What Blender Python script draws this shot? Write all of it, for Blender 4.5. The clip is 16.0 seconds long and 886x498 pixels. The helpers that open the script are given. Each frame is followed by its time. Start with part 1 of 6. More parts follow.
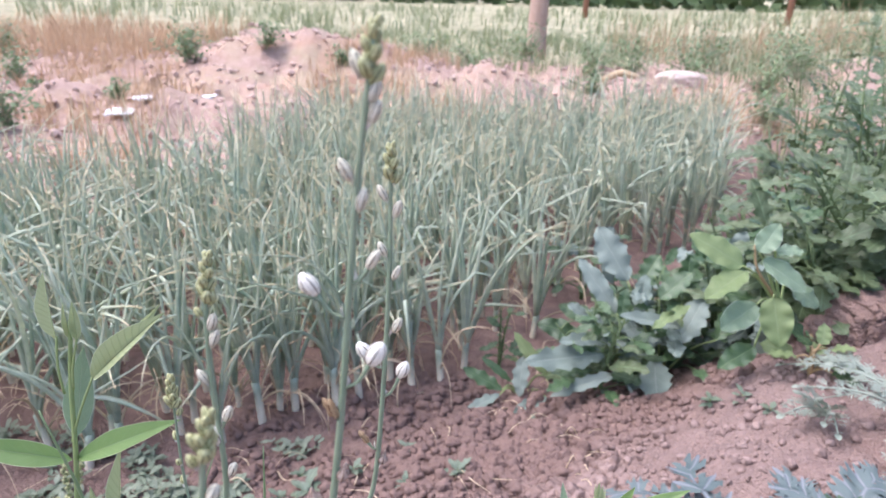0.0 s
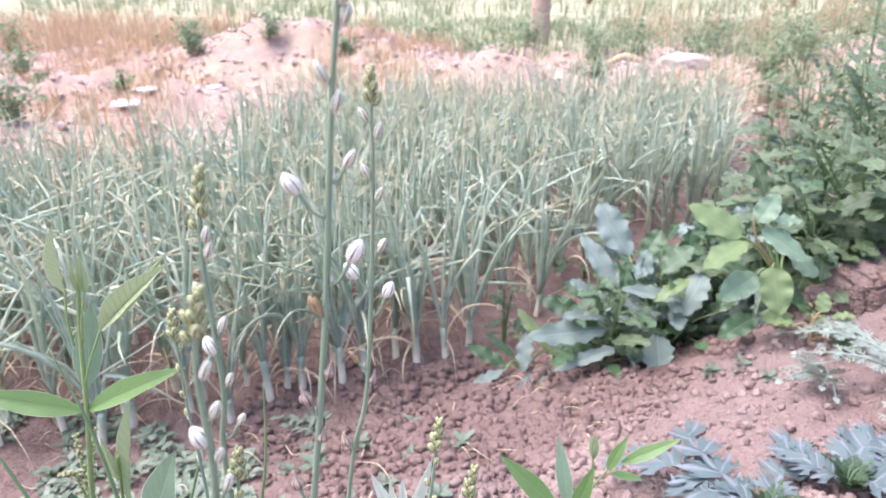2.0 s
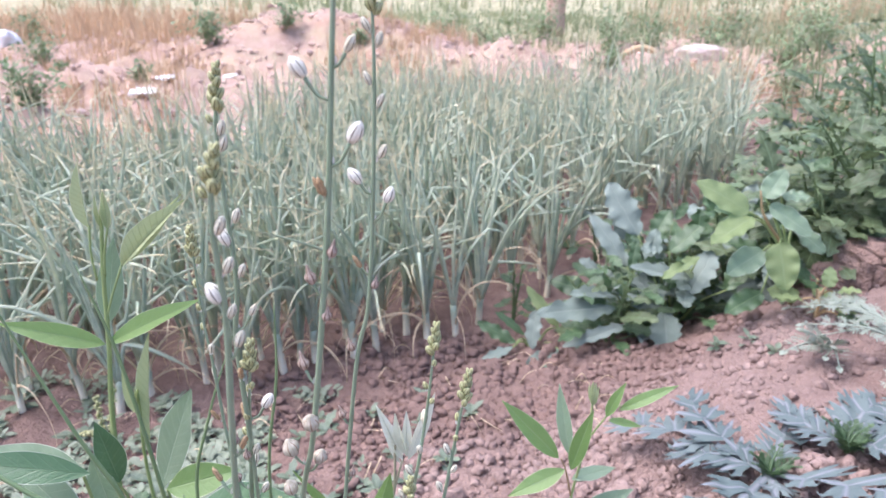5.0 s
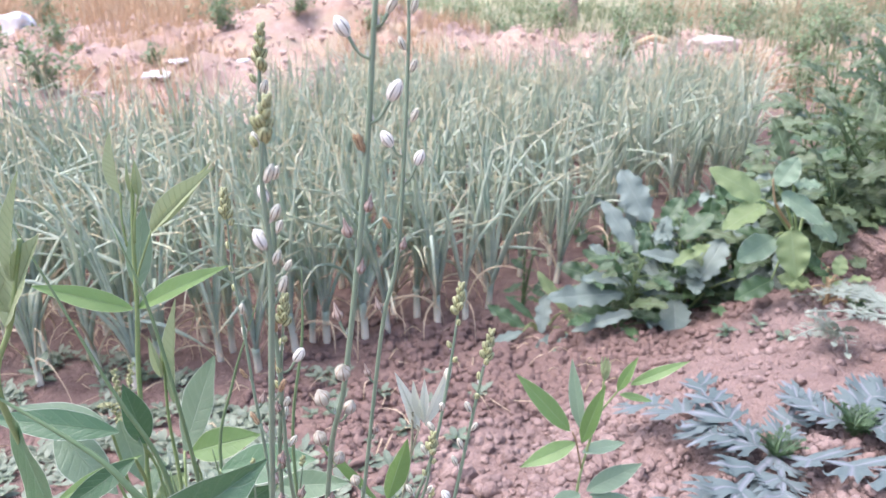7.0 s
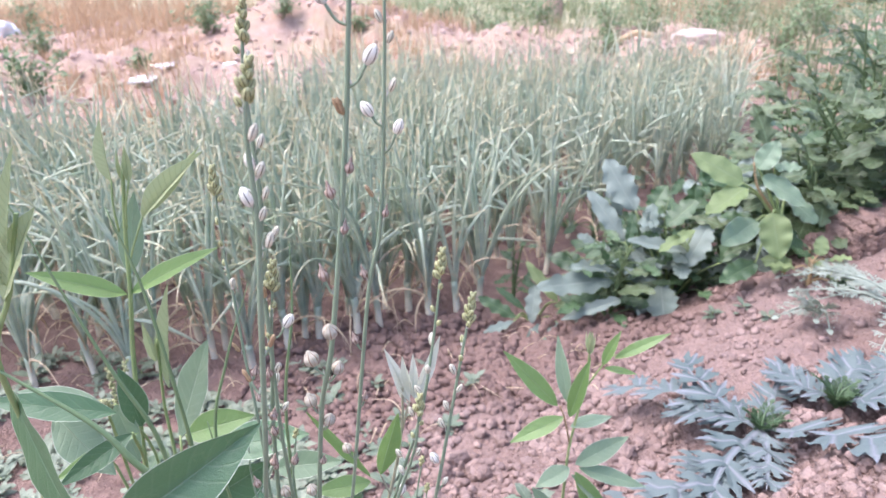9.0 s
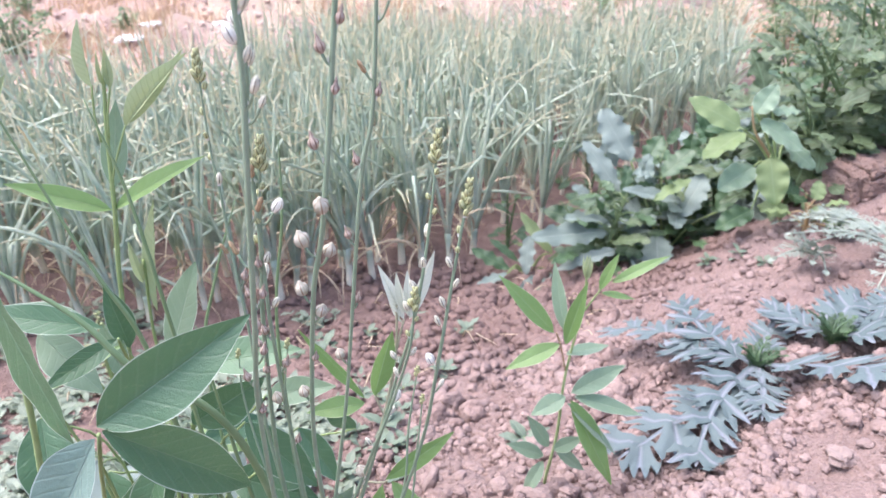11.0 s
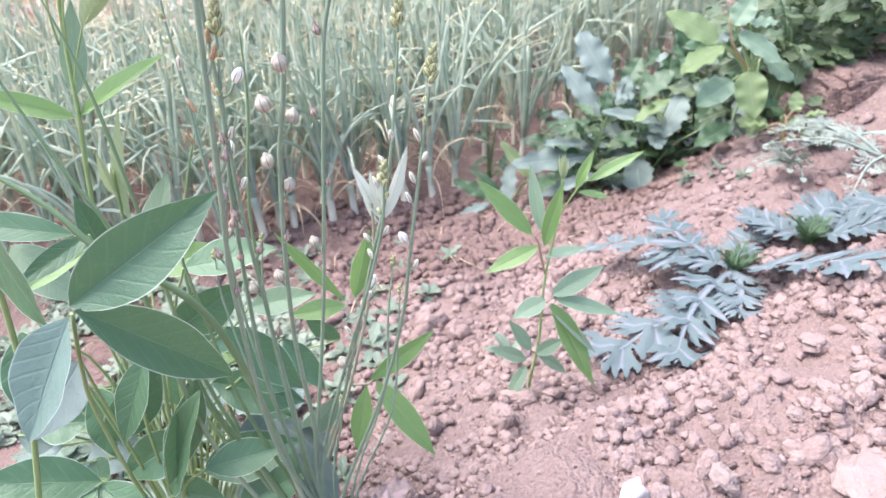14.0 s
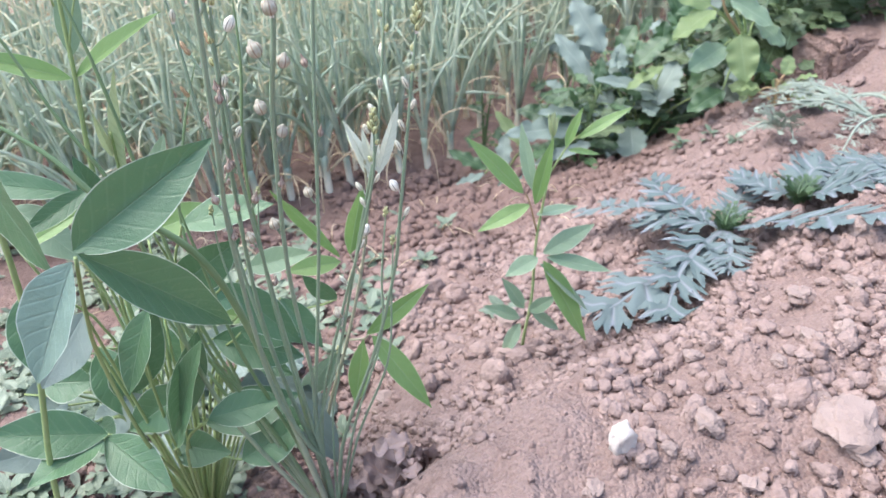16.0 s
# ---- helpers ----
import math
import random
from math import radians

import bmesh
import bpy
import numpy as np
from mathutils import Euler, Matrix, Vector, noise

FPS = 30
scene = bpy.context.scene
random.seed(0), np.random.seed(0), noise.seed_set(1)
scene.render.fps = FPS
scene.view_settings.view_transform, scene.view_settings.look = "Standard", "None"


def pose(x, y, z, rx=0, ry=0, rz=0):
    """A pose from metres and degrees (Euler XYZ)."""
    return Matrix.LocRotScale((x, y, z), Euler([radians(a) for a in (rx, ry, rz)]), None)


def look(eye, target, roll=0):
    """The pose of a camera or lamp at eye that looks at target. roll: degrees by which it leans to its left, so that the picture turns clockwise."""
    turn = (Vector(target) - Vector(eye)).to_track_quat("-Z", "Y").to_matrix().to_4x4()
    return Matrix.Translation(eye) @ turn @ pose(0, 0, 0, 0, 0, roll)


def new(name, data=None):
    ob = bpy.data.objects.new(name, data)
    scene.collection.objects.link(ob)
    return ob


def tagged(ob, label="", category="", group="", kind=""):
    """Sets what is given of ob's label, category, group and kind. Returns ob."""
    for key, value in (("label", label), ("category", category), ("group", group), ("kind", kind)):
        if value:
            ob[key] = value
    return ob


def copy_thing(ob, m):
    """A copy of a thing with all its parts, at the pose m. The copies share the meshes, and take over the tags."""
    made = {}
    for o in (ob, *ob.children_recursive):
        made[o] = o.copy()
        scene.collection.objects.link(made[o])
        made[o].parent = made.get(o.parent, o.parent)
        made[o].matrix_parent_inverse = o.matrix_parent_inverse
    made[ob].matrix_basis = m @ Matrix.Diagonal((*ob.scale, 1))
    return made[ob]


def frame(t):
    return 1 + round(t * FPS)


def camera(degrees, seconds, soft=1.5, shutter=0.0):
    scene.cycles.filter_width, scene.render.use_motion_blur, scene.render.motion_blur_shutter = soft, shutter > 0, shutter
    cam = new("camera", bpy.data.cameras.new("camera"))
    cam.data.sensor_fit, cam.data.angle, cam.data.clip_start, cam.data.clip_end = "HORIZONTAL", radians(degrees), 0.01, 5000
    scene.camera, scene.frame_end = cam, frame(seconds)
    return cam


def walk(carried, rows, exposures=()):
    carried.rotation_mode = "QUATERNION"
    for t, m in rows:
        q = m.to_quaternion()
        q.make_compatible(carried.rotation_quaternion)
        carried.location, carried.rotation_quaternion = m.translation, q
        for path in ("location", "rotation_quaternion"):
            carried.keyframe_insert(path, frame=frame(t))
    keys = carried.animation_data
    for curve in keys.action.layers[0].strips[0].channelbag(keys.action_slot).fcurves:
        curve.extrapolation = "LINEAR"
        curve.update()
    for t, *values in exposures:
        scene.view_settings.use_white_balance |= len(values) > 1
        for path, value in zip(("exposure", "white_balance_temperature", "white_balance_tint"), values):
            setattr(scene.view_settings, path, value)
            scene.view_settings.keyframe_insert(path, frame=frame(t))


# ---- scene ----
cam = camera(66.1, 16.0)
PATH = [
    (0, (0.021, 0.064, 0.76), (0.03, 1.934, 0.05), 1.4),
    (0.5, (0.022, 0.059, 0.755), (0.021, 1.923, 0.031), 1.1),
    (1, (0.025, 0.054, 0.749), (0.019, 1.916, 0.018), 0.9),
    (1.5, (0.028, 0.049, 0.745), (0.021, 1.909, 0.01), 0.5),
    (2, (0.031, 0.042, 0.742), (0.018, 1.902, 0.007), 0.2),
    (2.5, (0.033, 0.036, 0.734), (0.011, 1.895, -0.005), 0.1),
    (3, (0.034, 0.03, 0.725), (0.008, 1.882, -0.028), -0.3),
    (3.5, (0.034, 0.017, 0.721), (0.006, 1.876, -0.016), 0.0),
    (3.7, (0.037, 0.026, 0.718), (-0.022, 1.876, -0.038), 0.2),
    (6, (0.039, -0.003, 0.714), (-0.013, 1.855, -0.026), 0.1),
    (6.5, (0.036, -0.004, 0.709), (-0.029, 1.849, -0.041), 0.1),
    (7, (0.031, -0.006, 0.709), (-0.045, 1.837, -0.065), 0.8),
    (7.5, (0.031, -0.006, 0.709), (-0.03, 1.84, -0.059), 0.7),
    (8, (0.029, -0.016, 0.715), (-0.031, 1.831, -0.05), 0.8),
    (8.5, (0.032, -0.022, 0.708), (-0.016, 1.825, -0.059), 0.2),
    (9, (0.037, -0.025, 0.699), (-0.016, 1.819, -0.072), -0.4),
    (9.2, (0.037, -0.027, 0.696), (0.002, 1.822, -0.067), -0.2),
    (11.3, (0.034, -0.029, 0.649), (0.005, 1.778, -0.209), -0.2),
    (11.5, (0.033, -0.029, 0.646), (0.013, 1.775, -0.216), -0.3),
    (12, (0.037, -0.034, 0.645), (0.02, 1.762, -0.236), -0.8),
    (12.5, (0.038, -0.037, 0.642), (0.028, 1.754, -0.249), -1.0),
    (13, (0.042, -0.043, 0.638), (0.032, 1.74, -0.268), -1.8),
    (13.5, (0.044, -0.045, 0.634), (0.041, 1.725, -0.297), -2.0),
    (14, (0.043, -0.046, 0.62), (0.048, 1.699, -0.356), -2.0),
    (14.5, (0.044, -0.047, 0.614), (0.054, 1.684, -0.387), -2.2),
    (15, (0.044, -0.05, 0.61), (0.061, 1.674, -0.403), -2.0),
    (15.5, (0.047, -0.063, 0.611), (0.063, 1.66, -0.404), -2.5),
    (16, (0.047, -0.066, 0.61), (0.053, 1.649, -0.418), -2.8),
]
walk(cam, [(t, look(eye, target, roll)) for t, eye, target, roll in PATH], exposures=[(0, 1.38, 5950, 18), (1.0, 1.51, 5950, 18), (2.0, 1.76, 5950, 18), (3.0, 1.76, 5950, 18), (3.5, 1.52, 5950, 18), (7.0, 1.59, 5950, 18), (9.0, 1.64, 5960, 19), (12.5, 1.86, 5960, 15), (14.8, 1.94, 5960, 12), (15.5, 1.66, 5970, 8), (16.0, 1.63, 5970, 8)])
cam.data.dof.use_dof = True
cam.data.dof.focus_distance = 0.36
cam.data.dof.aperture_fstop = 18.0

# ---- light ----
SUN_EL, SUN_AZ = 64.0, 275.0
world = bpy.data.worlds.new("sky")
scene.world = world
world.use_nodes = True
wn = world.node_tree.nodes
sky = wn.new("ShaderNodeTexSky")
sky.sky_type = "NISHITA"
sky.sun_disc = False
sky.sun_elevation = radians(SUN_EL)
sky.sun_rotation = radians(SUN_AZ)
sky.air_density, sky.dust_density, sky.ozone_density = 1.0, 3.5, 0.6
wn["Background"].inputs["Strength"].default_value = 0.15
world.node_tree.links.new(sky.outputs[0], wn["Background"].inputs["Color"])
sun = new("sun", bpy.data.lights.new("sun", "SUN"))
sun.data.energy, sun.data.angle, sun.data.color = 1.5, radians(50), (1.0, 0.95, 0.93)
az = radians(SUN_AZ)
sun_from = Vector((math.sin(az), math.cos(az), math.tan(radians(SUN_EL))))
sun.matrix_world = look(sun_from * 10, (0, 0, 0))


# ---- materials ----
def nodes_of(name):
    m = bpy.data.materials.new(name)
    m.use_nodes = True
    nt = m.node_tree
    return m, nt, nt.nodes["Principled BSDF"], nt.nodes["Material Output"]


def add(nt, kind, **values):
    n = nt.nodes.new(kind)
    for key, v in values.items():
        if key == "op":
            n.operation = v
        elif key == "blend":
            n.data_type, n.blend_type = "RGBA", v
        else:
            n.inputs[key].default_value = v
    return n


def math_node(nt, op, a, b=None, clamp=False):
    n = nt.nodes.new("ShaderNodeMath")
    n.operation, n.use_clamp = op, clamp
    for i, v in enumerate((a, b)):
        if v is None:
            continue
        if isinstance(v, (int, float)):
            n.inputs[i].default_value = v
        else:
            nt.links.new(v, n.inputs[i])
    return n.outputs[0]


def mix_col(nt, fac, a, b, blend="MIX"):
    n = nt.nodes.new("ShaderNodeMix")
    n.data_type, n.blend_type = "RGBA", blend
    for i, v in ((0, fac), (6, a), (7, b)):
        if isinstance(v, (int, float)):
            n.inputs[i].default_value = v
        elif isinstance(v, tuple):
            n.inputs[i].default_value = (*v, 1)
        else:
            nt.links.new(v, n.inputs[i])
    return n.outputs[2]


def noise_tex(nt, scale, detail=4.0, rough=0.55, coord="Object"):
    tc = nt.nodes.new("ShaderNodeTexCoord")
    n = nt.nodes.new("ShaderNodeTexNoise")
    n.inputs["Scale"].default_value, n.inputs["Detail"].default_value, n.inputs["Roughness"].default_value = scale, detail, rough
    nt.links.new(tc.outputs[coord], n.inputs["Vector"])
    return n.outputs[0]


def ramp(nt, fac, lo, hi):
    n = nt.nodes.new("ShaderNodeMapRange")
    n.inputs[1].default_value, n.inputs[2].default_value = lo, hi
    nt.links.new(fac, n.inputs[0])
    return n.outputs[0]


def attr(nt, name):
    n = nt.nodes.new("ShaderNodeAttribute")
    n.attribute_name = name
    return n.outputs["Fac"]


def bump(nt, bsdf, height, strength, distance):
    b = nt.nodes.new("ShaderNodeBump")
    b.inputs["Strength"].default_value, b.inputs["Distance"].default_value = strength, distance
    nt.links.new(height, b.inputs["Height"])
    nt.links.new(b.outputs[0], bsdf.inputs["Normal"])


def random_of(nt):
    return nt.nodes.new("ShaderNodeObjectInfo").outputs["Random"]


def island_of(nt):
    return nt.nodes.new("ShaderNodeNewGeometry").outputs["Random Per Island"]


def through_light(nt, bsdf, out, colour, amount):
    """Light that shines through a thin leaf."""
    tr = nt.nodes.new("ShaderNodeBsdfTranslucent")
    nt.links.new(colour, tr.inputs["Color"])
    mx = nt.nodes.new("ShaderNodeMixShader")
    mx.inputs[0].default_value = amount
    nt.links.new(bsdf.outputs[0], mx.inputs[1])
    nt.links.new(tr.outputs[0], mx.inputs[2])
    nt.links.new(mx.outputs[0], out.inputs["Surface"])


def leaf_mat(name, dark, light, vein, rim, veins=11.0, rough=0.5, trans=0.25, island=False, spots=0.0, vein_amt=0.45, rib=14.0, blotch=0.5, down=0.0):
    m, nt, b, out = nodes_of(name)
    along, across = attr(nt, "along"), attr(nt, "across")
    mag = math_node(nt, "ABSOLUTE", across)
    rnd = island_of(nt) if island else random_of(nt)
    blot = noise_tex(nt, 60.0, 3.0)
    fac = math_node(nt, "ADD", math_node(nt, "MULTIPLY", rnd, 0.6), math_node(nt, "MULTIPLY", blot, blotch), clamp=True)
    col = mix_col(nt, fac, dark, light)
    grain = ramp(nt, noise_tex(nt, 900.0, 2.0), 0.25, 0.8)
    col = mix_col(nt, math_node(nt, "MULTIPLY", grain, 0.22), col, light)
    phase = math_node(nt, "SUBTRACT", math_node(nt, "MULTIPLY", along, veins), math_node(nt, "MULTIPLY", mag, 1.6))
    wave = math_node(nt, "COSINE", math_node(nt, "MULTIPLY", phase, 2 * math.pi))
    side = math_node(nt, "POWER", math_node(nt, "ADD", math_node(nt, "MULTIPLY", wave, 0.5), 0.5), 14.0)
    mid = math_node(nt, "SUBTRACT", 1.0, math_node(nt, "MULTIPLY", mag, rib), clamp=True)
    v = math_node(nt, "MAXIMUM", math_node(nt, "MULTIPLY", side, vein_amt), mid)
    col = mix_col(nt, math_node(nt, "MULTIPLY", v, 0.75), col, vein)
    edge = ramp(nt, mag, 0.955, 0.975)
    col = mix_col(nt, math_node(nt, "MULTIPLY", edge, 0.7), col, rim)
    if spots:
        sp = ramp(nt, noise_tex(nt, 240.0, 1.0), 0.66, 0.72)
        col = mix_col(nt, math_node(nt, "MULTIPLY", sp, spots), col, (0.45, 0.42, 0.25))
    nt.links.new(col, b.inputs["Base Color"])
    b.inputs["Roughness"].default_value = rough
    b.inputs["Specular IOR Level"].default_value = 0.7
    b.inputs["Sheen Weight"].default_value, b.inputs["Sheen Roughness"].default_value = down, 0.4
    relief = math_node(nt, "ADD", math_node(nt, "MULTIPLY", v, -1.0), math_node(nt, "ADD", math_node(nt, "MULTIPLY", noise_tex(nt, 420.0, 2.0), 0.5), math_node(nt, "MULTIPLY", noise_tex(nt, 1600.0, 2.0), 0.35)))
    bump(nt, b, relief, 0.5, 0.0016)
    through_light(nt, b, out, col, trans)
    return m


def plain_mat(name, a, b_col, scale, rough=0.7, relief=0.3, dist=0.002, fine=0.0, island=False, tip=None, root=None, trans=0.0, spec=0.4):
    """Two-tone surface with grain; tip and root colour the ends by the along attribute."""
    m, nt, b, out = nodes_of(name)
    n1, n2 = noise_tex(nt, scale, 5.0), noise_tex(nt, scale * 7.3, 3.0)
    rnd = island_of(nt) if island else random_of(nt)
    f = math_node(nt, "ADD", math_node(nt, "MULTIPLY", ramp(nt, n1, 0.3, 0.7), 0.6), math_node(nt, "MULTIPLY", rnd, 0.4), clamp=True)
    col = mix_col(nt, f, a, b_col)
    col = mix_col(nt, math_node(nt, "MULTIPLY", n2, 0.5), col, mix_col(nt, 0.5, a, b_col), "MIX")
    if tip or root:
        along = attr(nt, "along")
        jit = math_node(nt, "ADD", along, math_node(nt, "MULTIPLY", math_node(nt, "SUBTRACT", n1, 0.5), 0.25))
        if tip:
            col = mix_col(nt, ramp(nt, jit, tip[1], tip[2]), col, tip[0])
        if root:
            col = mix_col(nt, ramp(nt, jit, root[1], root[2]), root[0], col)
    nt.links.new(col, b.inputs["Base Color"])
    b.inputs["Roughness"].default_value = rough
    b.inputs["Specular IOR Level"].default_value = spec
    bump(nt, b, math_node(nt, "ADD", n2, math_node(nt, "MULTIPLY", n1, 0.6)), relief, dist)
    if trans:
        through_light(nt, b, out, col, trans)
    return m


def bud_mat(name, petal, petal2, stripe, width):
    """Petals with one dark nerve each, six round the bud."""
    m, nt, b, out = nodes_of(name)
    along, around = attr(nt, "along"), attr(nt, "across")
    c = math_node(nt, "COSINE", math_node(nt, "MULTIPLY", around, 6 * math.pi))
    line = ramp(nt, c, width, min(0.995, width + 0.12))
    keep = math_node(nt, "MULTIPLY", ramp(nt, along, 0.04, 0.16), ramp(nt, along, 0.97, 0.85))
    col = mix_col(nt, ramp(nt, noise_tex(nt, 700.0, 3.0), 0.3, 0.7), petal, petal2)
    seam = ramp(nt, math_node(nt, "MULTIPLY", c, -1.0), 0.9, 1.0)
    col = mix_col(nt, math_node(nt, "MULTIPLY", seam, 0.35), col, stripe)
    col = mix_col(nt, math_node(nt, "MULTIPLY", line, keep), col, stripe)
    nt.links.new(col, b.inputs["Base Color"])
    b.inputs["Roughness"].default_value = 0.55
    bump(nt, b, math_node(nt, "SUBTRACT", noise_tex(nt, 1500.0, 2.0), line), 0.4, 0.0004)
    through_light(nt, b, out, col, 0.2)
    return m


def crumbs(nt, scale):
    tc = nt.nodes.new("ShaderNodeTexCoord")
    n = nt.nodes.new("ShaderNodeTexVoronoi")
    n.inputs["Scale"].default_value = scale
    n.inputs["Randomness"].default_value = 1.0
    nt.links.new(tc.outputs["Object"], n.inputs["Vector"])
    return math_node(nt, "SUBTRACT", 0.8, n.outputs["Distance"], clamp=True), n.outputs["Color"]


def soil_mat(name, loose=False, unit=1.0):
    """Dry earth; unit is the size of the mesh's own metre, for lumps that are modelled at size one."""
    m, nt, b, out = nodes_of(name)
    k = unit
    big, mid, fine = noise_tex(nt, 3.0, 4.0), noise_tex(nt, 22.0 * (3 * k if loose else 1.0), 6.0, 0.65), noise_tex(nt, 260.0 * k, 5.0, 0.7)
    c1, tone = crumbs(nt, 120.0 * k)
    c2, tone2 = crumbs(nt, 330.0 * k)
    col = mix_col(nt, ramp(nt, mid, 0.32, 0.68), (0.162, 0.107, 0.09), (0.248, 0.176, 0.151))
    col = mix_col(nt, math_node(nt, "MULTIPLY", ramp(nt, big, 0.4, 0.65), 0.35), col, (0.29, 0.216, 0.192))
    col = mix_col(nt, math_node(nt, "MULTIPLY", ramp(nt, fine, 0.35, 0.7), 0.35), col, (0.19, 0.122, 0.10))
    sep = nt.nodes.new("ShaderNodeSeparateColor")
    nt.links.new(tone2, sep.inputs[0])
    col = mix_col(nt, math_node(nt, "MULTIPLY", sep.outputs[0], 0.3), col, (0.325, 0.245, 0.217))
    if loose:
        col = mix_col(nt, math_node(nt, "MULTIPLY", island_of(nt) if unit == 1.0 else random_of(nt), 0.55), col, (0.35, 0.265, 0.233))
        col = mix_col(nt, attr(nt, "wet_shade"), col, (0.17, 0.113, 0.095))
    else:
        # watered bed: darker, redder earth, also painted as shade under the weeds; thin turf on the land behind
        col = mix_col(nt, attr(nt, "wet_shade"), col, mix_col(nt, ramp(nt, mid, 0.3, 0.7), (0.142, 0.092, 0.077), (0.262, 0.182, 0.153)))
        # far bank: direct sun on the earth is put into this paler colour
        col = mix_col(nt, attr(nt, "along"), col, mix_col(nt, math_node(nt, "MULTIPLY", ramp(nt, noise_tex(nt, 1.6, 5.0, 0.7), 0.46, 0.62), 0.8), mix_col(nt, ramp(nt, mid, 0.3, 0.7), (0.36, 0.24, 0.19), (0.54, 0.395, 0.33)), mix_col(nt, ramp(nt, noise_tex(nt, 5.0, 4.0), 0.4, 0.6), (0.45, 0.29, 0.20), (0.46, 0.38, 0.25))))
        col = mix_col(nt, attr(nt, "across"), col, mix_col(nt, ramp(nt, big, 0.35, 0.65), (0.22, 0.235, 0.13), (0.44, 0.41, 0.27)))
    nt.links.new(col, b.inputs["Base Color"])
    b.inputs["Roughness"].default_value = 0.95
    b.inputs["Specular IOR Level"].default_value = 0.15
    h = math_node(nt, "ADD", math_node(nt, "MULTIPLY", c1, 1.0), math_node(nt, "MULTIPLY", c2, 0.6))
    h = math_node(nt, "ADD", h, math_node(nt, "ADD", math_node(nt, "MULTIPLY", mid, 0.1), math_node(nt, "MULTIPLY", fine, 0.5)))
    bump(nt, b, h, 0.8, 0.003 if loose else 0.006)
    return m


M = {}
M["soil"] = soil_mat("soil")
M["clod"] = soil_mat("clods", loose=True, unit=0.012)
M["crumb"] = soil_mat("soil_crumbs", loose=True)
M["stone"] = plain_mat("pale_stone", (0.20, 0.145, 0.122), (0.32, 0.243, 0.21), 60.0, 0.85, 0.5, 0.004)
M["bankrock"] = plain_mat("hard_clay", (0.22, 0.135, 0.105), (0.37, 0.255, 0.21), 26.0, 0.95, 1.0, 0.02)
M["rock"] = plain_mat("pale_rock", (0.52, 0.40, 0.345), (0.70, 0.585, 0.525), 9.0, 0.8, 0.8, 0.02)
# clods take the same sun-brightened tone as the far bank under them
M["bankclod"] = plain_mat("bank_clods", (0.42, 0.295, 0.235), (0.60, 0.45, 0.385), 14.0, 0.95, 0.8, 0.01, island=True)
M["chip"] = plain_mat("white_chip", (0.42, 0.36, 0.32), (0.60, 0.54, 0.49), 120.0, 0.8, 0.6, 0.002)
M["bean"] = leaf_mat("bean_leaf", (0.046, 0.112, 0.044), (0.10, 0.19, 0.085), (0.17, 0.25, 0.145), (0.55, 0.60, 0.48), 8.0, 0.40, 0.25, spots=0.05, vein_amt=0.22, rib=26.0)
M["bean_soft"] = leaf_mat("soft_bean_leaf", (0.15, 0.235, 0.13), (0.25, 0.34, 0.21), (0.32, 0.40, 0.27), (0.62, 0.66, 0.54), 9.0, 0.5, 0.35, vein_amt=0.2, rib=22.0, down=0.3)
# bean leaf with the bluish sheen of the sky put into its colour
M["bean_sheen"] = leaf_mat("sheen_bean_leaf", (0.13, 0.205, 0.16), (0.21, 0.30, 0.245), (0.27, 0.36, 0.30), (0.5, 0.56, 0.5), 8.0, 0.5, 0.3, vein_amt=0.25, rib=26.0)
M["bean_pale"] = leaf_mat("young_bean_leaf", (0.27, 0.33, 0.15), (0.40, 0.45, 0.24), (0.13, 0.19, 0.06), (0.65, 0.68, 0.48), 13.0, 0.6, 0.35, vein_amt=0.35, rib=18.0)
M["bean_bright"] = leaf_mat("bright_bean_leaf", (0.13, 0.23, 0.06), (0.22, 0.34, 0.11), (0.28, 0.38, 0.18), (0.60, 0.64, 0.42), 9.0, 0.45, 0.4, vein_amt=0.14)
M["bean_silver"] = leaf_mat("downy_shoot", (0.46, 0.49, 0.36), (0.64, 0.65, 0.53), (0.36, 0.39, 0.28), (0.75, 0.76, 0.66), 13.0, 0.8, 0.3)
M["kale"] = leaf_mat("grey_waxy_leaf", (0.125, 0.175, 0.14), (0.26, 0.31, 0.265), (0.29, 0.34, 0.285), (0.19, 0.245, 0.195), 5.0, 0.75, 0.2, vein_amt=0.2, blotch=0.35)
M["kale_green"] = leaf_mat("green_leaf", (0.03, 0.07, 0.025), (0.085, 0.15, 0.06), (0.16, 0.24, 0.105), (0.13, 0.2, 0.08), 6.0, 0.45, 0.28, vein_amt=0.2)
M["pale"] = leaf_mat("pale_ovate_leaf", (0.18, 0.26, 0.09), (0.30, 0.38, 0.17), (0.30, 0.38, 0.2), (0.32, 0.4, 0.2), 7.0, 0.6, 0.5, spots=0.15, vein_amt=0.2)
M["weed"] = leaf_mat("weed_leaf", (0.036, 0.062, 0.022), (0.12, 0.16, 0.068), (0.2, 0.28, 0.15), (0.15, 0.21, 0.1), 6.0, 0.5, 0.25, rib=9.0)
M["silver"] = leaf_mat("blue_grey_leaf", (0.052, 0.085, 0.078), (0.128, 0.165, 0.158), (0.23, 0.232, 0.26), (0.25, 0.29, 0.28), 5.0, 0.7, 0.15, vein_amt=0.0, rib=4.5, blotch=0.7)
M["feather"] = leaf_mat("feathery_leaf", (0.20, 0.245, 0.18), (0.33, 0.37, 0.30), (0.28, 0.32, 0.25), (0.25, 0.3, 0.22), 5.0, 0.75, 0.15)
M["seedling"] = leaf_mat("seedling_leaf", (0.075, 0.12, 0.06), (0.17, 0.215, 0.15), (0.3, 0.36, 0.26), (0.2, 0.28, 0.16), 5.0, 0.55, 0.2)
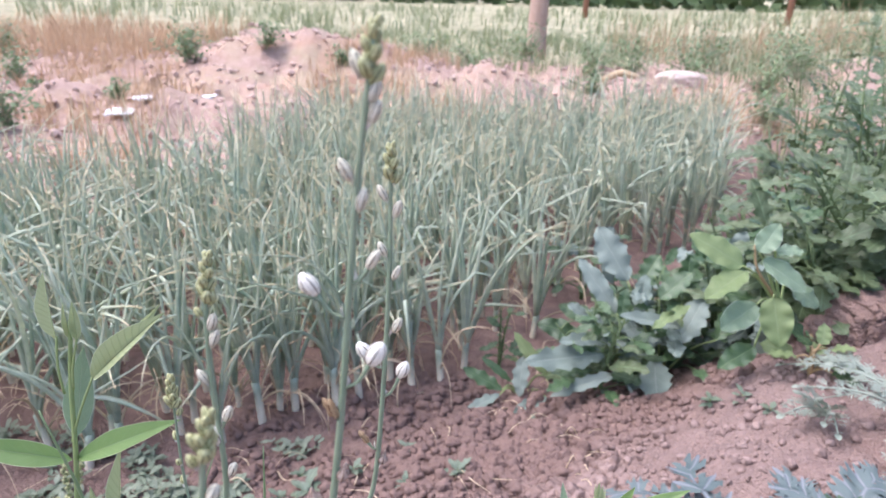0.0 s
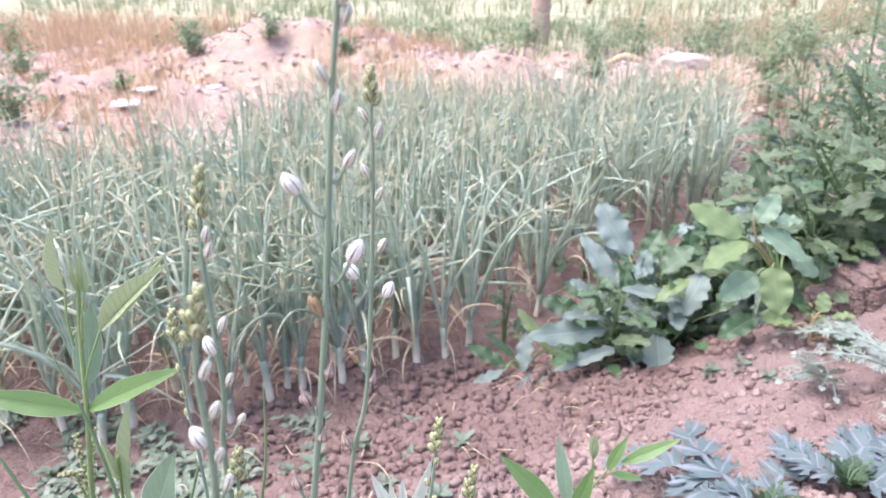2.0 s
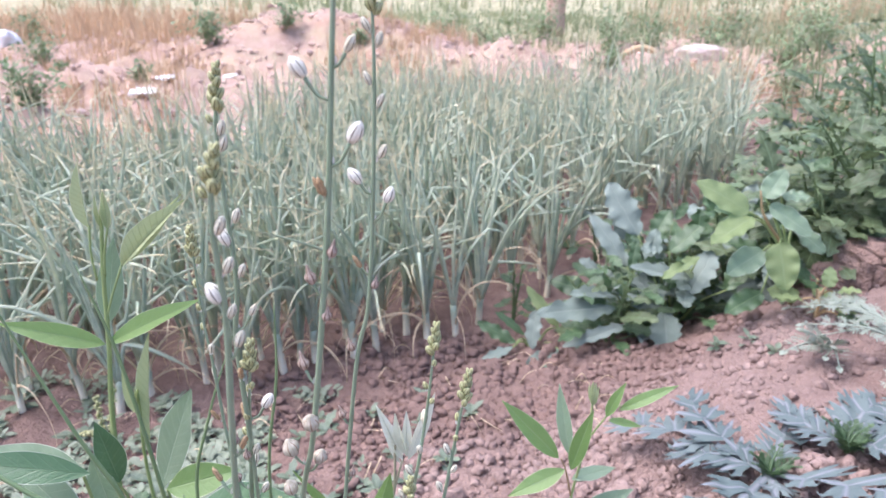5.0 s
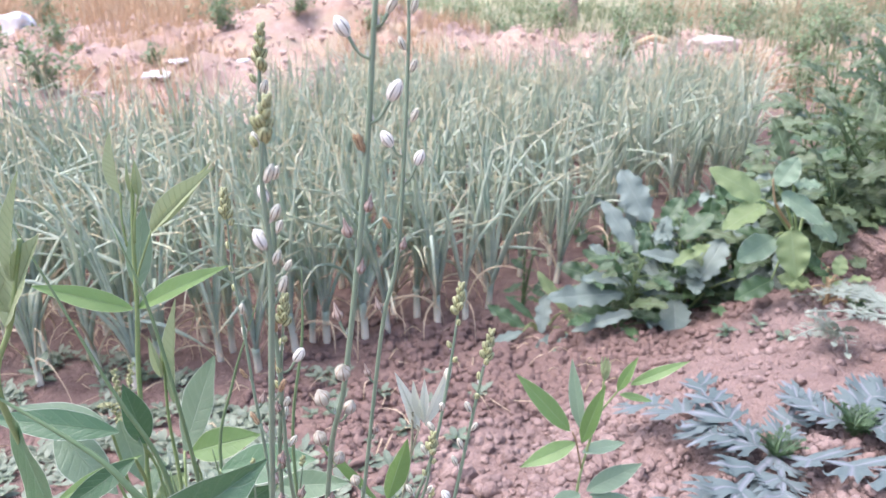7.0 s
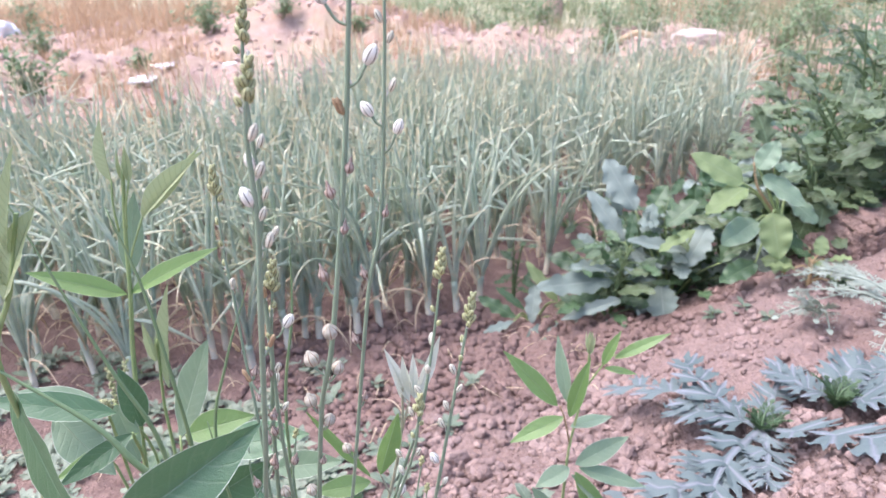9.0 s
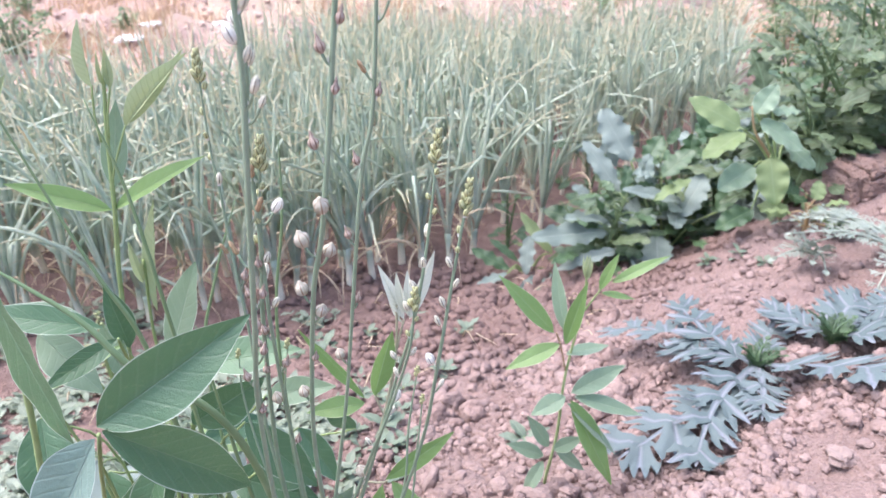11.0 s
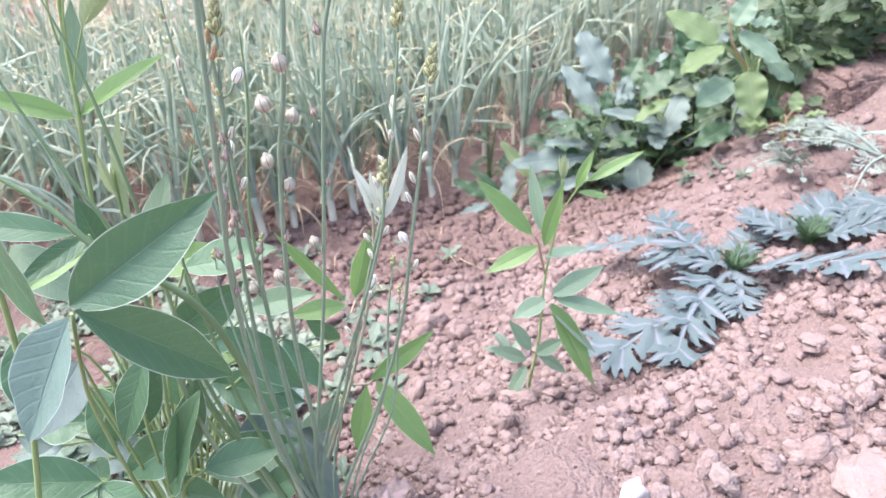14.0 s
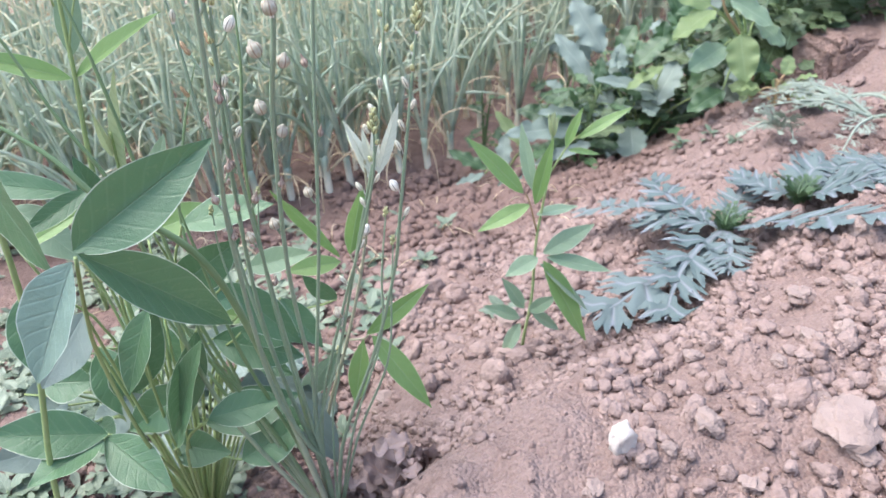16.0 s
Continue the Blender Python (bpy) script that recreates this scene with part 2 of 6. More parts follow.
M["deadleaf"] = leaf_mat("dead_leaf", (0.10, 0.07, 0.072), (0.36, 0.27, 0.25), (0.30, 0.2, 0.15), (0.2, 0.13, 0.1), 6.0, 0.8, 0.1)
M["stalk"] = plain_mat("glaucous_stalk", (0.15, 0.215, 0.13), (0.26, 0.32, 0.215), 90.0, 0.5, 0.15, 0.0006)
M["pedicel"] = plain_mat("pedicel", (0.17, 0.24, 0.15), (0.26, 0.31, 0.2), 200.0, 0.55, 0.15, 0.0005)
M["grassleaf"] = plain_mat("thin_leaf", (0.12, 0.19, 0.08), (0.20, 0.27, 0.13), 60.0, 0.45, 0.15, 0.0006, tip=((0.40, 0.42, 0.30), 0.7, 1.0))
M["beanstem"] = plain_mat("bean_stem", (0.20, 0.27, 0.09), (0.30, 0.36, 0.16), 120.0, 0.6, 0.25, 0.0006)
M["weedstem"] = plain_mat("weed_stem", (0.075, 0.12, 0.045), (0.15, 0.20, 0.09), 120.0, 0.6, 0.25, 0.0006)
M["greystem"] = plain_mat("woody_stem", (0.25, 0.24, 0.15), (0.36, 0.34, 0.23), 120.0, 0.7, 0.3, 0.001)
M["redstem"] = plain_mat("reddish_stem", (0.27, 0.17, 0.09), (0.36, 0.27, 0.14), 120.0, 0.6, 0.3, 0.001)
M["onion"] = plain_mat("onion_leaf", (0.195, 0.31, 0.225), (0.80, 0.81, 0.63), 35.0, 0.30, 0.12, 0.001, trans=0.4, tip=((0.72, 0.61, 0.39), 0.72, 1.0), spec=0.5)
M["onionshaft"] = plain_mat("onion_shaft", (0.30, 0.37, 0.27), (0.38, 0.43, 0.32), 80.0, 0.4, 0.12, 0.001, root=((0.76, 0.70, 0.54), 0.35, 0.85))
M["onionfield"] = plain_mat("onion_leaf_far", (0.195, 0.31, 0.225), (0.80, 0.81, 0.63), 35.0, 0.30, 0.12, 0.001, trans=0.4, tip=((0.72, 0.61, 0.39), 0.72, 1.0), island=True, spec=0.5)
M["straw"] = plain_mat("dry_straw", (0.46, 0.35, 0.22), (0.66, 0.55, 0.38), 60.0, 0.7, 0.2, 0.001, island=True, trans=0.15)
M["drygrass"] = plain_mat("dry_grass", (0.38, 0.25, 0.145), (0.60, 0.44, 0.28), 30.0, 0.8, 0.2, 0.001, island=True, trans=0.2)
M["grass"] = plain_mat("grass", (0.15, 0.19, 0.085), (0.38, 0.39, 0.23), 20.0, 0.6, 0.2, 0.001, island=True, trans=0.25)
M["shrub"] = plain_mat("shrub_leaf", (0.09, 0.15, 0.06), (0.24, 0.31, 0.16), 20.0, 0.6, 0.2, 0.001, island=True, trans=0.2)
M["bark"] = plain_mat("bark", (0.46, 0.30, 0.23), (0.62, 0.45, 0.36), 16.0, 0.9, 0.9, 0.02)
M["debris"] = plain_mat("white_plastic", (0.60, 0.585, 0.57), (0.72, 0.70, 0.69), 14.0, 0.5, 0.2, 0.004)
M["log"] = plain_mat("old_log", (0.42, 0.30, 0.17), (0.55, 0.42, 0.27), 14.0, 0.9, 0.5, 0.01)
M["farwood"] = plain_mat("far_foliage", (0.02, 0.045, 0.015), (0.08, 0.12, 0.04), 1.5, 0.8, 0.2, 0.01, island=True)
M["post"] = plain_mat("brown_post", (0.20, 0.09, 0.06), (0.30, 0.15, 0.10), 6.0, 0.8, 0.3, 0.01)
M["white_bud"] = bud_mat("striped_white_bud", (0.83, 0.79, 0.67), (0.87, 0.84, 0.75), (0.10, 0.075, 0.04), 0.80)
M["green_bud"] = bud_mat("striped_green_bud", (0.42, 0.43, 0.19), (0.60, 0.60, 0.34), (0.12, 0.12, 0.04), 0.55)
M["cream_bud"] = bud_mat("striped_cream_bud", (0.70, 0.66, 0.49), (0.81, 0.78, 0.64), (0.09, 0.065, 0.03), 0.68)
M["orange_bud"] = bud_mat("withered_flower", (0.44, 0.29, 0.14), (0.58, 0.43, 0.26), (0.20, 0.11, 0.06), 0.6)
M["brown_pod"] = bud_mat("browned_pod", (0.38, 0.28, 0.22), (0.56, 0.46, 0.38), (0.17, 0.10, 0.07), 0.5)
M["pale_pod"] = bud_mat("pale_pod", (0.40, 0.38, 0.27), (0.56, 0.50, 0.41), (0.28, 0.19, 0.13), 0.8)
M["bract"] = plain_mat("bract", (0.7, 0.66, 0.58), (0.8, 0.77, 0.7), 300.0, 0.6, 0.2, 0.0004)


# ---- mesh tools ----
def geo_mesh(name, geo, material, smooth=True):
    verts, faces, attrs = geo
    me = bpy.data.meshes.new(name)
    me.from_pydata([tuple(v) for v in verts], [], [tuple(f) for f in faces])
    for key, values in attrs.items():
        a = me.attributes.new(key, "FLOAT", "POINT")
        a.data.foreach_set("value", np.asarray(values, np.float32))
    if smooth:
        me.polygons.foreach_set("use_smooth", np.ones(len(me.polygons), bool))
    me.materials.append(material)
    me.update()
    return me


def thing(name, at, label, category, group="", kind=""):
    ob = new(name)
    ob.empty_display_size = 0.02
    ob.location = at
    return tagged(ob, label, category, group, kind)


def origin_of(ob):
    while ob.parent:
        ob = ob.parent
    return np.array(ob.location)


def part(name, geo, material, parent, label=""):
    """One mesh of its own under a thing or a part; geometry in world places."""
    verts, faces, attrs = geo
    ob = new(name, geo_mesh(name, (np.asarray(verts) - origin_of(parent), faces, attrs), material))
    ob.parent = parent
    return tagged(ob, label) if label else ob


def piece(name, me, m, parent, label=""):
    """A part on a shared mesh, at a world pose m."""
    ob = new(name, me)
    ob.parent = parent
    ob.matrix_local = Matrix.Translation(-Vector(origin_of(parent))) @ m
    return tagged(ob, label) if label else ob


def join(geos):
    vs, fs, at, n = [], [], {}, 0
    for v, f, a in geos:
        vs.append(np.asarray(v, float))
        fs.extend([tuple(i + n for i in q) for q in f])
        n += len(v)
        for key in ("along", "across", "wet_shade"):
            at.setdefault(key, []).append(np.asarray(a.get(key, np.zeros(len(v))), float))
    return np.concatenate(vs), fs, {k: np.concatenate(v) for k, v in at.items()}


def moved(geo, m):
    r, t = np.array(m.to_3x3()), np.array(m.translation)
    return np.asarray(geo[0]) @ r.T + t, geo[1], geo[2]


def smooth_line(pts, n):
    """A Catmull-Rom line through the points, n steps a span."""
    p = np.asarray(pts, float)
    p = np.concatenate([[2 * p[0] - p[1]], p, [2 * p[-1] - p[-2]]])
    out = []
    for i in range(1, len(p) - 2):
        for t in np.linspace(0, 1, n, endpoint=False):
            a, b, c, d = p[i - 1 : i + 3]
            out.append(0.5 * (2 * b + (c - a) * t + (2 * a - 5 * b + 4 * c - d) * t * t + (3 * b - a - 3 * c + d) * t**3))
    return np.array(out + [p[-2]])


def tube(line, radii, sides=8, squash=1.0):
    """A closed tapering tube along a line."""
    p = np.asarray(line, float)
    n = len(p)
    rad = np.interp(np.linspace(0, 1, n), np.linspace(0, 1, len(radii)), radii)
    d = np.gradient(p, axis=0)
    d /= np.linalg.norm(d, axis=1)[:, None] + 1e-12
    ref = np.array([1.0, 0.0, 0.0]) if abs(d[0, 0]) < 0.8 else np.array([0.0, 1.0, 0.0])
    verts, along, across = [], [], []
    for i in range(n):
        s = np.cross(d[i], ref)
        s /= np.linalg.norm(s) + 1e-12
        ref = np.cross(s, d[i])
        for k in range(sides):
            a = 2 * math.pi * k / sides
            verts.append(p[i] + rad[i] * (math.cos(a) * s * squash + math.sin(a) * ref))
            along.append(i / (n - 1))
            across.append(k / sides)
    faces = []
    for i in range(n - 1):
        for k in range(sides):
            a, b = i * sides + k, i * sides + (k + 1) % sides
            faces.append((a, b, b + sides, a + sides))
    faces.append(tuple(range(sides))[::-1])
    faces.append(tuple(range((n - 1) * sides, n * sides)))
    return np.array(verts), faces, {"along": along, "across": across}


def lathe(profile, sides=12, ribs=0.0):
    """A body turned round z from (radius, z) pairs, with six soft ribs."""
    verts, along, across = [], [], []
    z0, z1 = profile[0][1], profile[-1][1]
    for r, z in profile:
        for k in range(sides):
            a = 2 * math.pi * k / sides
            rr = r * (1 + ribs * math.cos(6 * a))
            verts.append((rr * math.cos(a), rr * math.sin(a), z))
            along.append((z - z0) / (z1 - z0))
            across.append(2 * k / sides)
    faces = []
    for i in range(len(profile) - 1):
        for k in range(sides):
            a, b = i * sides + k, i * sides + (k + 1) % sides
            faces.append((a, b, b + sides, a + sides))
    faces.append(tuple(range(sides))[::-1])
    faces.append(tuple(range((len(profile) - 1) * sides, len(profile) * sides)))
    return np.array(verts), faces, {"along": along, "across": across}


def blade(length, width, peak=0.4, sharp=0.85, fold=0.15, arch=0.1, wave=0.0, lobes=0, lobe=0.0, nu=10, nv=3, seed=0, twist=0.0, vein=0.0):
    """A leaf blade from the origin along +y, face up, with a folded midrib, an arch and a waved or lobed margin."""
    rr = random.Random(seed)
    ph = rr.random() * 6.28
    verts, along, across = [], [], []
    cols = 2 * nv + 1
    for i in range(nu + 1):
        v = i / nu
        q = v ** (math.log(0.5) / math.log(peak))
        w = max(0.0, math.sin(math.pi * q)) ** sharp * width / 2
        w = max(w, width * 0.012)
        if lobes:
            w *= 1 + lobe * math.sin(lobes * 2 * math.pi * v + ph) + 0.3 * lobe * math.sin(lobes * 4.7 * math.pi * v + 2 * ph)
        for j in range(cols):
            s = (j - nv) / nv
            x = s * w
            y = v * length
            z = fold * abs(x) - arch * length * v * v * 1.0
            z += wave * width * math.sin(3.1 * 2 * math.pi * v + ph + (2.0 if s > 0 else 0)) * s * s
            z += vein * width * math.cos(2 * math.pi * (9 * v - 1.6 * abs(s))) * abs(s) * (1 - abs(s))
            t = twist * v
            x, z = x * math.cos(t) - z * math.sin(t), x * math.sin(t) + z * math.cos(t)
            verts.append((x, y, z))
            along.append(v)
            across.append(s)
    faces = []
    for i in range(nu):
        for j in range(cols - 1):
            a = i * cols + j
            faces.append((a, a + 1, a + cols + 1, a + cols))
    return np.array(verts), faces, {"along": along, "across": across}


def leaf_pose(base, tip, face):
    """The pose that lays a blade from base to tip with its face towards face."""
    y = (Vector(tip) - Vector(base)).normalized()
    z = Vector(face)
    z = (z - y * z.dot(y)).normalized()
    x = y.cross(z)
    return Matrix.Translation(base) @ Matrix((x, y, z)).transposed().to_4x4()


def vnoise(x, y, s=0):
    """Smooth value noise, 0 to 1."""
    x, y = np.asarray(x, float), np.asarray(y, float)
    xi, yi = np.floor(x).astype(np.int64), np.floor(y).astype(np.int64)
    fx, fy = x - xi, y - yi
    fx, fy = fx * fx * (3 - 2 * fx), fy * fy * (3 - 2 * fy)

    def h(a, b):
        k = (a * 374761393 + b * 668265263 + s * 982451653) & 0x7FFFFFFF
        k = ((k ^ (k >> 13)) * 1274126177) & 0x7FFFFFFF
        return ((k ^ (k >> 16)) & 0xFFFF) / 65535.0

    a, b, c, d = h(xi, yi), h(xi + 1, yi), h(xi, yi + 1), h(xi + 1, yi + 1)
    return (a * (1 - fx) + b * fx) * (1 - fy) + (c * (1 - fx) + d * fx) * fy


def step(v, a, b):
    t = np.clip((np.asarray(v, float) - a) / (b - a), 0, 1)
    return t * t * (3 - 2 * t)


# ---- ground ----
def field_edge(x):
    """Where the far side of the onion bed lies."""
    return 2.05 + 1.1 * step(x, -1.0, -0.35) + 0.1 * step(x, 0.3, 1.2)


def ground_z(x, y, rough=True):
    x, y = np.asarray(x, float), np.asarray(y, float)
    u = -0.5 * x + 0.87 * y + 0.02 * (vnoise(x * 9, y * 9, 3) - 0.5)
    z = np.interp(u, [0.05, 0.2, 0.238, 0.252, 0.263, 0.275, 0.30, 0.36, 0.43, 0.6, 0.8, 1.0], [0.228, 0.224, 0.219, 0.209, 0.190, 0.174, 0.164, 0.149, 0.128, 0.078, 0.04, 0.0])
    z = z - 0.075 * step(x, 0.05, -0.09) * step(u, 0.62, 0.42) - 0.05 * step(x, -0.05, -0.5) * step(u, 0.6, 0.2)
    z = z + (0.05 + 0.035 * step(y, 0.55, 0.85)) * step(x, 0.2, 0.55) * step(u, 0.86, 0.6)
    # hollow at the foot of the flower stalks
    z = z - 0.022 * np.exp(-(((x - 0.005) / 0.045) ** 2 + ((y - 0.325) / 0.04) ** 2))
    z = z + 0.20 * np.exp(-(((x - 1.0) / 0.33) ** 2 + ((y - 1.2) / 0.3) ** 2)) + 0.12 * step(x - 0.45 * y, 0.25, 0.7) * step(y, 0.9, 1.5)
    # far bank, mound and the level land behind
    z = z + 0.22 * step(y - field_edge(x), 0.0, 1.4)
    z = z + 0.26 * np.exp(-(((x + 0.9) / 0.75) ** 2 + ((y - 4.7) / 0.55) ** 2)) + 0.12 * np.exp(-(((x - 0.1) / 0.5) ** 2 + ((y - 4.1) / 0.35) ** 2))
    z = z + 0.05 * (vnoise(x * 1.7, y * 1.7, 5) - 0.5) * step(y, 2.5, 4.0)
    if rough:
        near = step(y, 2.0, 1.2) * step(np.abs(x), 2.2, 1.3) * step(y, -0.6, 0.0)
        far = step(y, 2.2, 3.2)
        z = z + near * (0.020 * (vnoise(x * 14, y * 14, 1) - 0.5) + 0.012 * (vnoise(x * 41, y * 41, 2) - 0.5) + 0.004 * (vnoise(x * 90, y * 90, 4) - 0.5))
        z = z + (1 - near) * 0.03 * (vnoise(x * 8, y * 8, 6) - 0.5)
        z = z + far * step(y, 9.0, 6.0) * (0.13 * (vnoise(x * 3.1, y * 3.1, 8) - 0.5) + 0.09 * (vnoise(x * 8.3, y * 8.3, 9) - 0.5) + 0.035 * (vnoise(x * 23, y * 23, 10) - 0.5))
    return z


def wet_shade_at(x, y):
    u = -0.5 * np.asarray(x) + 0.87 * np.asarray(y) + 0.14 * (vnoise(np.asarray(x) * 6, np.asarray(y) * 6, 12) - 0.5)
    # the x term carries the damp tone on as painted shade below the broad-leaved weeds
    w = step(u + 0.09 * step(np.asarray(x), 0.25, 0.5), 0.63, 0.78) * step(np.asarray(y) - field_edge(np.asarray(x)), 0.25, -0.15) * step(np.asarray(x), -2.6, -1.9)
    left = step(np.asarray(x), 0.0, -0.12) * step(u, 0.25, 0.4) * 0.8
    return np.clip(np.maximum(w, left * step(np.asarray(y), 1.2, 0.9)), 0, 1) * (1 - 0.9 * step(np.asarray(x) - 0.45 * np.asarray(y), 0.1, 0.4))


def zat(x, y):
    return float(ground_z(x, y))


def spread(fine, lo, hi, stepsize, grow, limit):
    a = list(np.arange(lo, hi, stepsize))
    s, v = stepsize, a[-1]
    while v < limit[1]:
        s *= grow
        v += s
        a.append(v)
    s, v = stepsize, a[0]
    while v > limit[0]:
        s *= grow
        v -= s
        a.insert(0, v)
    return np.array(a)


xs = spread(0, -0.38, 0.80, 0.0054, 1.07, (-600, 600))
ys = spread(0, 0.12, 1.3, 0.0054, 1.035, (-30, 900))
gx, gy = np.meshgrid(xs, ys)
gz = ground_z(gx, gy)
nx, ny = len(xs), len(ys)
idx = np.arange(nx * ny).reshape(ny, nx)
quads = np.stack([idx[:-1, :-1], idx[:-1, 1:], idx[1:, 1:], idx[1:, :-1]], -1).reshape(-1, 4)
ground_geo = (np.stack([gx.ravel(), gy.ravel(), gz.ravel()], -1), quads.tolist(), {"wet_shade": wet_shade_at(gx, gy).ravel(), "along": (0.85 * step(gy - field_edge(gx), 0.0, 0.6)).ravel(), "across": (0.85 * step(gy + 0.25 * gx, 5.4, 6.4)).ravel()})
ground = new("ground", geo_mesh("ground", ground_geo, M["soil"]))
tagged(ground, "dry pinkish earth bund beside a watered vegetable bed", "ground", kind="structure")


# ---- flowering stalks by the bund ----
def bud_profile(kind):
    if kind == "white":
        return [(0.0003, 0), (0.0016, 0.0006), (0.0026, 0.002), (0.0032, 0.0042), (0.0032, 0.006), (0.0025, 0.008), (0.0014, 0.0095), (0.0003, 0.0103)]
    if kind == "cream":
        return [(0.0003, 0), (0.0010, 0.0005), (0.0016, 0.0018), (0.0019, 0.0035), (0.0018, 0.0052), (0.0012, 0.0068), (0.0005, 0.0077), (0.0002, 0.008)]
    if kind == "green":
        return [(0.0003, 0), (0.0010, 0.0004), (0.0015, 0.0014), (0.0016, 0.0026), (0.0013, 0.0038), (0.0007, 0.0047), (0.0002, 0.0051)]
    if kind == "orange":
        return [(0.0004, 0), (0.0011, 0.0008), (0.0014, 0.0024), (0.0010, 0.0044), (0.0013, 0.0058), (0.0009, 0.0073), (0.0004, 0.0082), (0.0001, 0.0087)]
    if kind == "brown":
        return [(0.0004, 0), (0.0013, 0.0008), (0.0019, 0.0022), (0.0018, 0.0034), (0.0009, 0.0043), (0.0007, 0.0056), (0.0003, 0.0070), (0.0001, 0.0076)]
    return [(0.0005, 0), (0.0016, 0.0006), (0.0024, 0.0019), (0.0025, 0.0033), (0.0020, 0.0045), (0.0011, 0.0050), (0.0009, 0.0057), (0.0003, 0.0062)]


BUD = {}
for kind, mat_name, ribs in (("white", "white_bud", 0.04), ("cream", "cream_bud", 0.05), ("green", "green_bud", 0.06), ("orange", "orange_bud", 0.16), ("brown", "brown_pod", 0.10), ("pale", "pale_pod", 0.07)):
    BUD[kind] = geo_mesh(kind + "_bud", lathe(bud_profile(kind), 18, ribs), M[mat_name])
BRACT = geo_mesh("bract", blade(0.0035, 0.0022, 0.35, 0.8, 0.4, 0.2, nu=4, nv=1), M["bract"])
KIND_NAME = {"white": "flower_bud", "cream": "flower_bud", "green": "flower_bud", "orange": "withered_flower", "brown": "seed_pod", "pale": "seed_pod"}


def stalk_dirs(az, lift):
    a = radians(az)
    return Vector((math.cos(a) * math.cos(lift), math.sin(a) * math.cos(lift), math.sin(lift)))


def flower_stalk(plant, pts, r_low, r_top, items=(), cluster=0, span=0.022, seed=1, size=1.0):
    """A leafless stalk from its tip down, with a dense bud cluster at the tip and items (height, azimuth, kind, reach) below it."""
    rr = random.Random(seed)
    size, r_low, r_top = size * 0.8, r_low * 0.88, r_top * 0.76
    line = smooth_line(pts, 7)
    stem = part("flower_stalk", tube(line, [r_top * 0.55, r_top, r_top * 1.1, (r_low + r_top) / 2, r_low], 9), M["stalk"], plant)

    def centre(z):
        i = int(np.argmin(np.abs(line[:, 2] - z)))
        return Vector(line[i])

    top = Vector(line[0])
    down = (Vector(line[3]) - top).normalized()
    for k in range(cluster):
        f = (k / max(1, cluster - 1)) ** 1.2
        a = k * 137.5
        at = top + down * (f * span * 0.78)
        out = (stalk_dirs(a, 0.95 - 0.35 * f) - down * 0.6).normalized()
        s = (0.75 + 0.65 * f) * size
        me = BUD["green"]
        m = Matrix.Translation(at + out * 0.0004) @ out.to_track_quat("Z", "Y").to_matrix().to_4x4() @ Matrix.Scale(s, 4)
        piece("flower_bud", me, m, stem)
    for z, a, kind, reach in items:
        at = centre(z)
        lift = rr.uniform(0.45, 0.8)
        out = stalk_dirs(a, lift)
        tip = at + out * reach + Vector((0, 0, reach * 0.35))
        mid = at + out * reach * 0.55 + Vector((0, 0, -0.0004))
        if reach > 0.003:
            part("flower_stem", tube(smooth_line([at, mid, tip], 3), [0.0006, 0.0005, 0.0007], 6), M["pedicel"], stem)
        d = (tip - mid).normalized()
        if kind in ("brown", "pale"):
            d = (d + Vector((0, 0, 0.8))).normalized()
        m = Matrix.Translation(tip) @ d.to_track_quat("Z", "Y").to_matrix().to_4x4() @ Matrix.Rotation(rr.random() * 6.28, 4, "Z") @ Matrix.Scale(size * rr.uniform(0.9, 1.08) * {"pale": 1.6, "brown": 1.3}.get(kind, 1.0), 4)
        piece(KIND_NAME[kind], BUD[kind], m, stem)
        if rr.random() < 0.95:
            piece("bract", BRACT, leaf_pose(at + out * 0.001, at + out * 0.003 + Vector((0, 0, 0.004)), out), stem)
    return stem


def stalk_items(z0, z1, n, kinds, reach, seed):
    """Evenly alternating items between two heights."""
    rr = random.Random(seed)
    out = []
    for i in range(n):
        f = i / max(1, n - 1)
        out.append((z0 + (z1 - z0) * f, (180 if i % 2 else 0) + rr.uniform(-55, 55) - 40, kinds[min(len(kinds) - 1, int(f * len(kinds)))], reach * rr.uniform(0.7, 1.3)))
    return out


root = (-0.057, 0.332, zat(-0.057, 0.332) - 0.01)
onionweed = thing("onionweed", root, "grey-green flowering onionweed with striped white buds at the bund edge", "wildflower")
foot = [(-0.058, 0.329, 0.17), root]
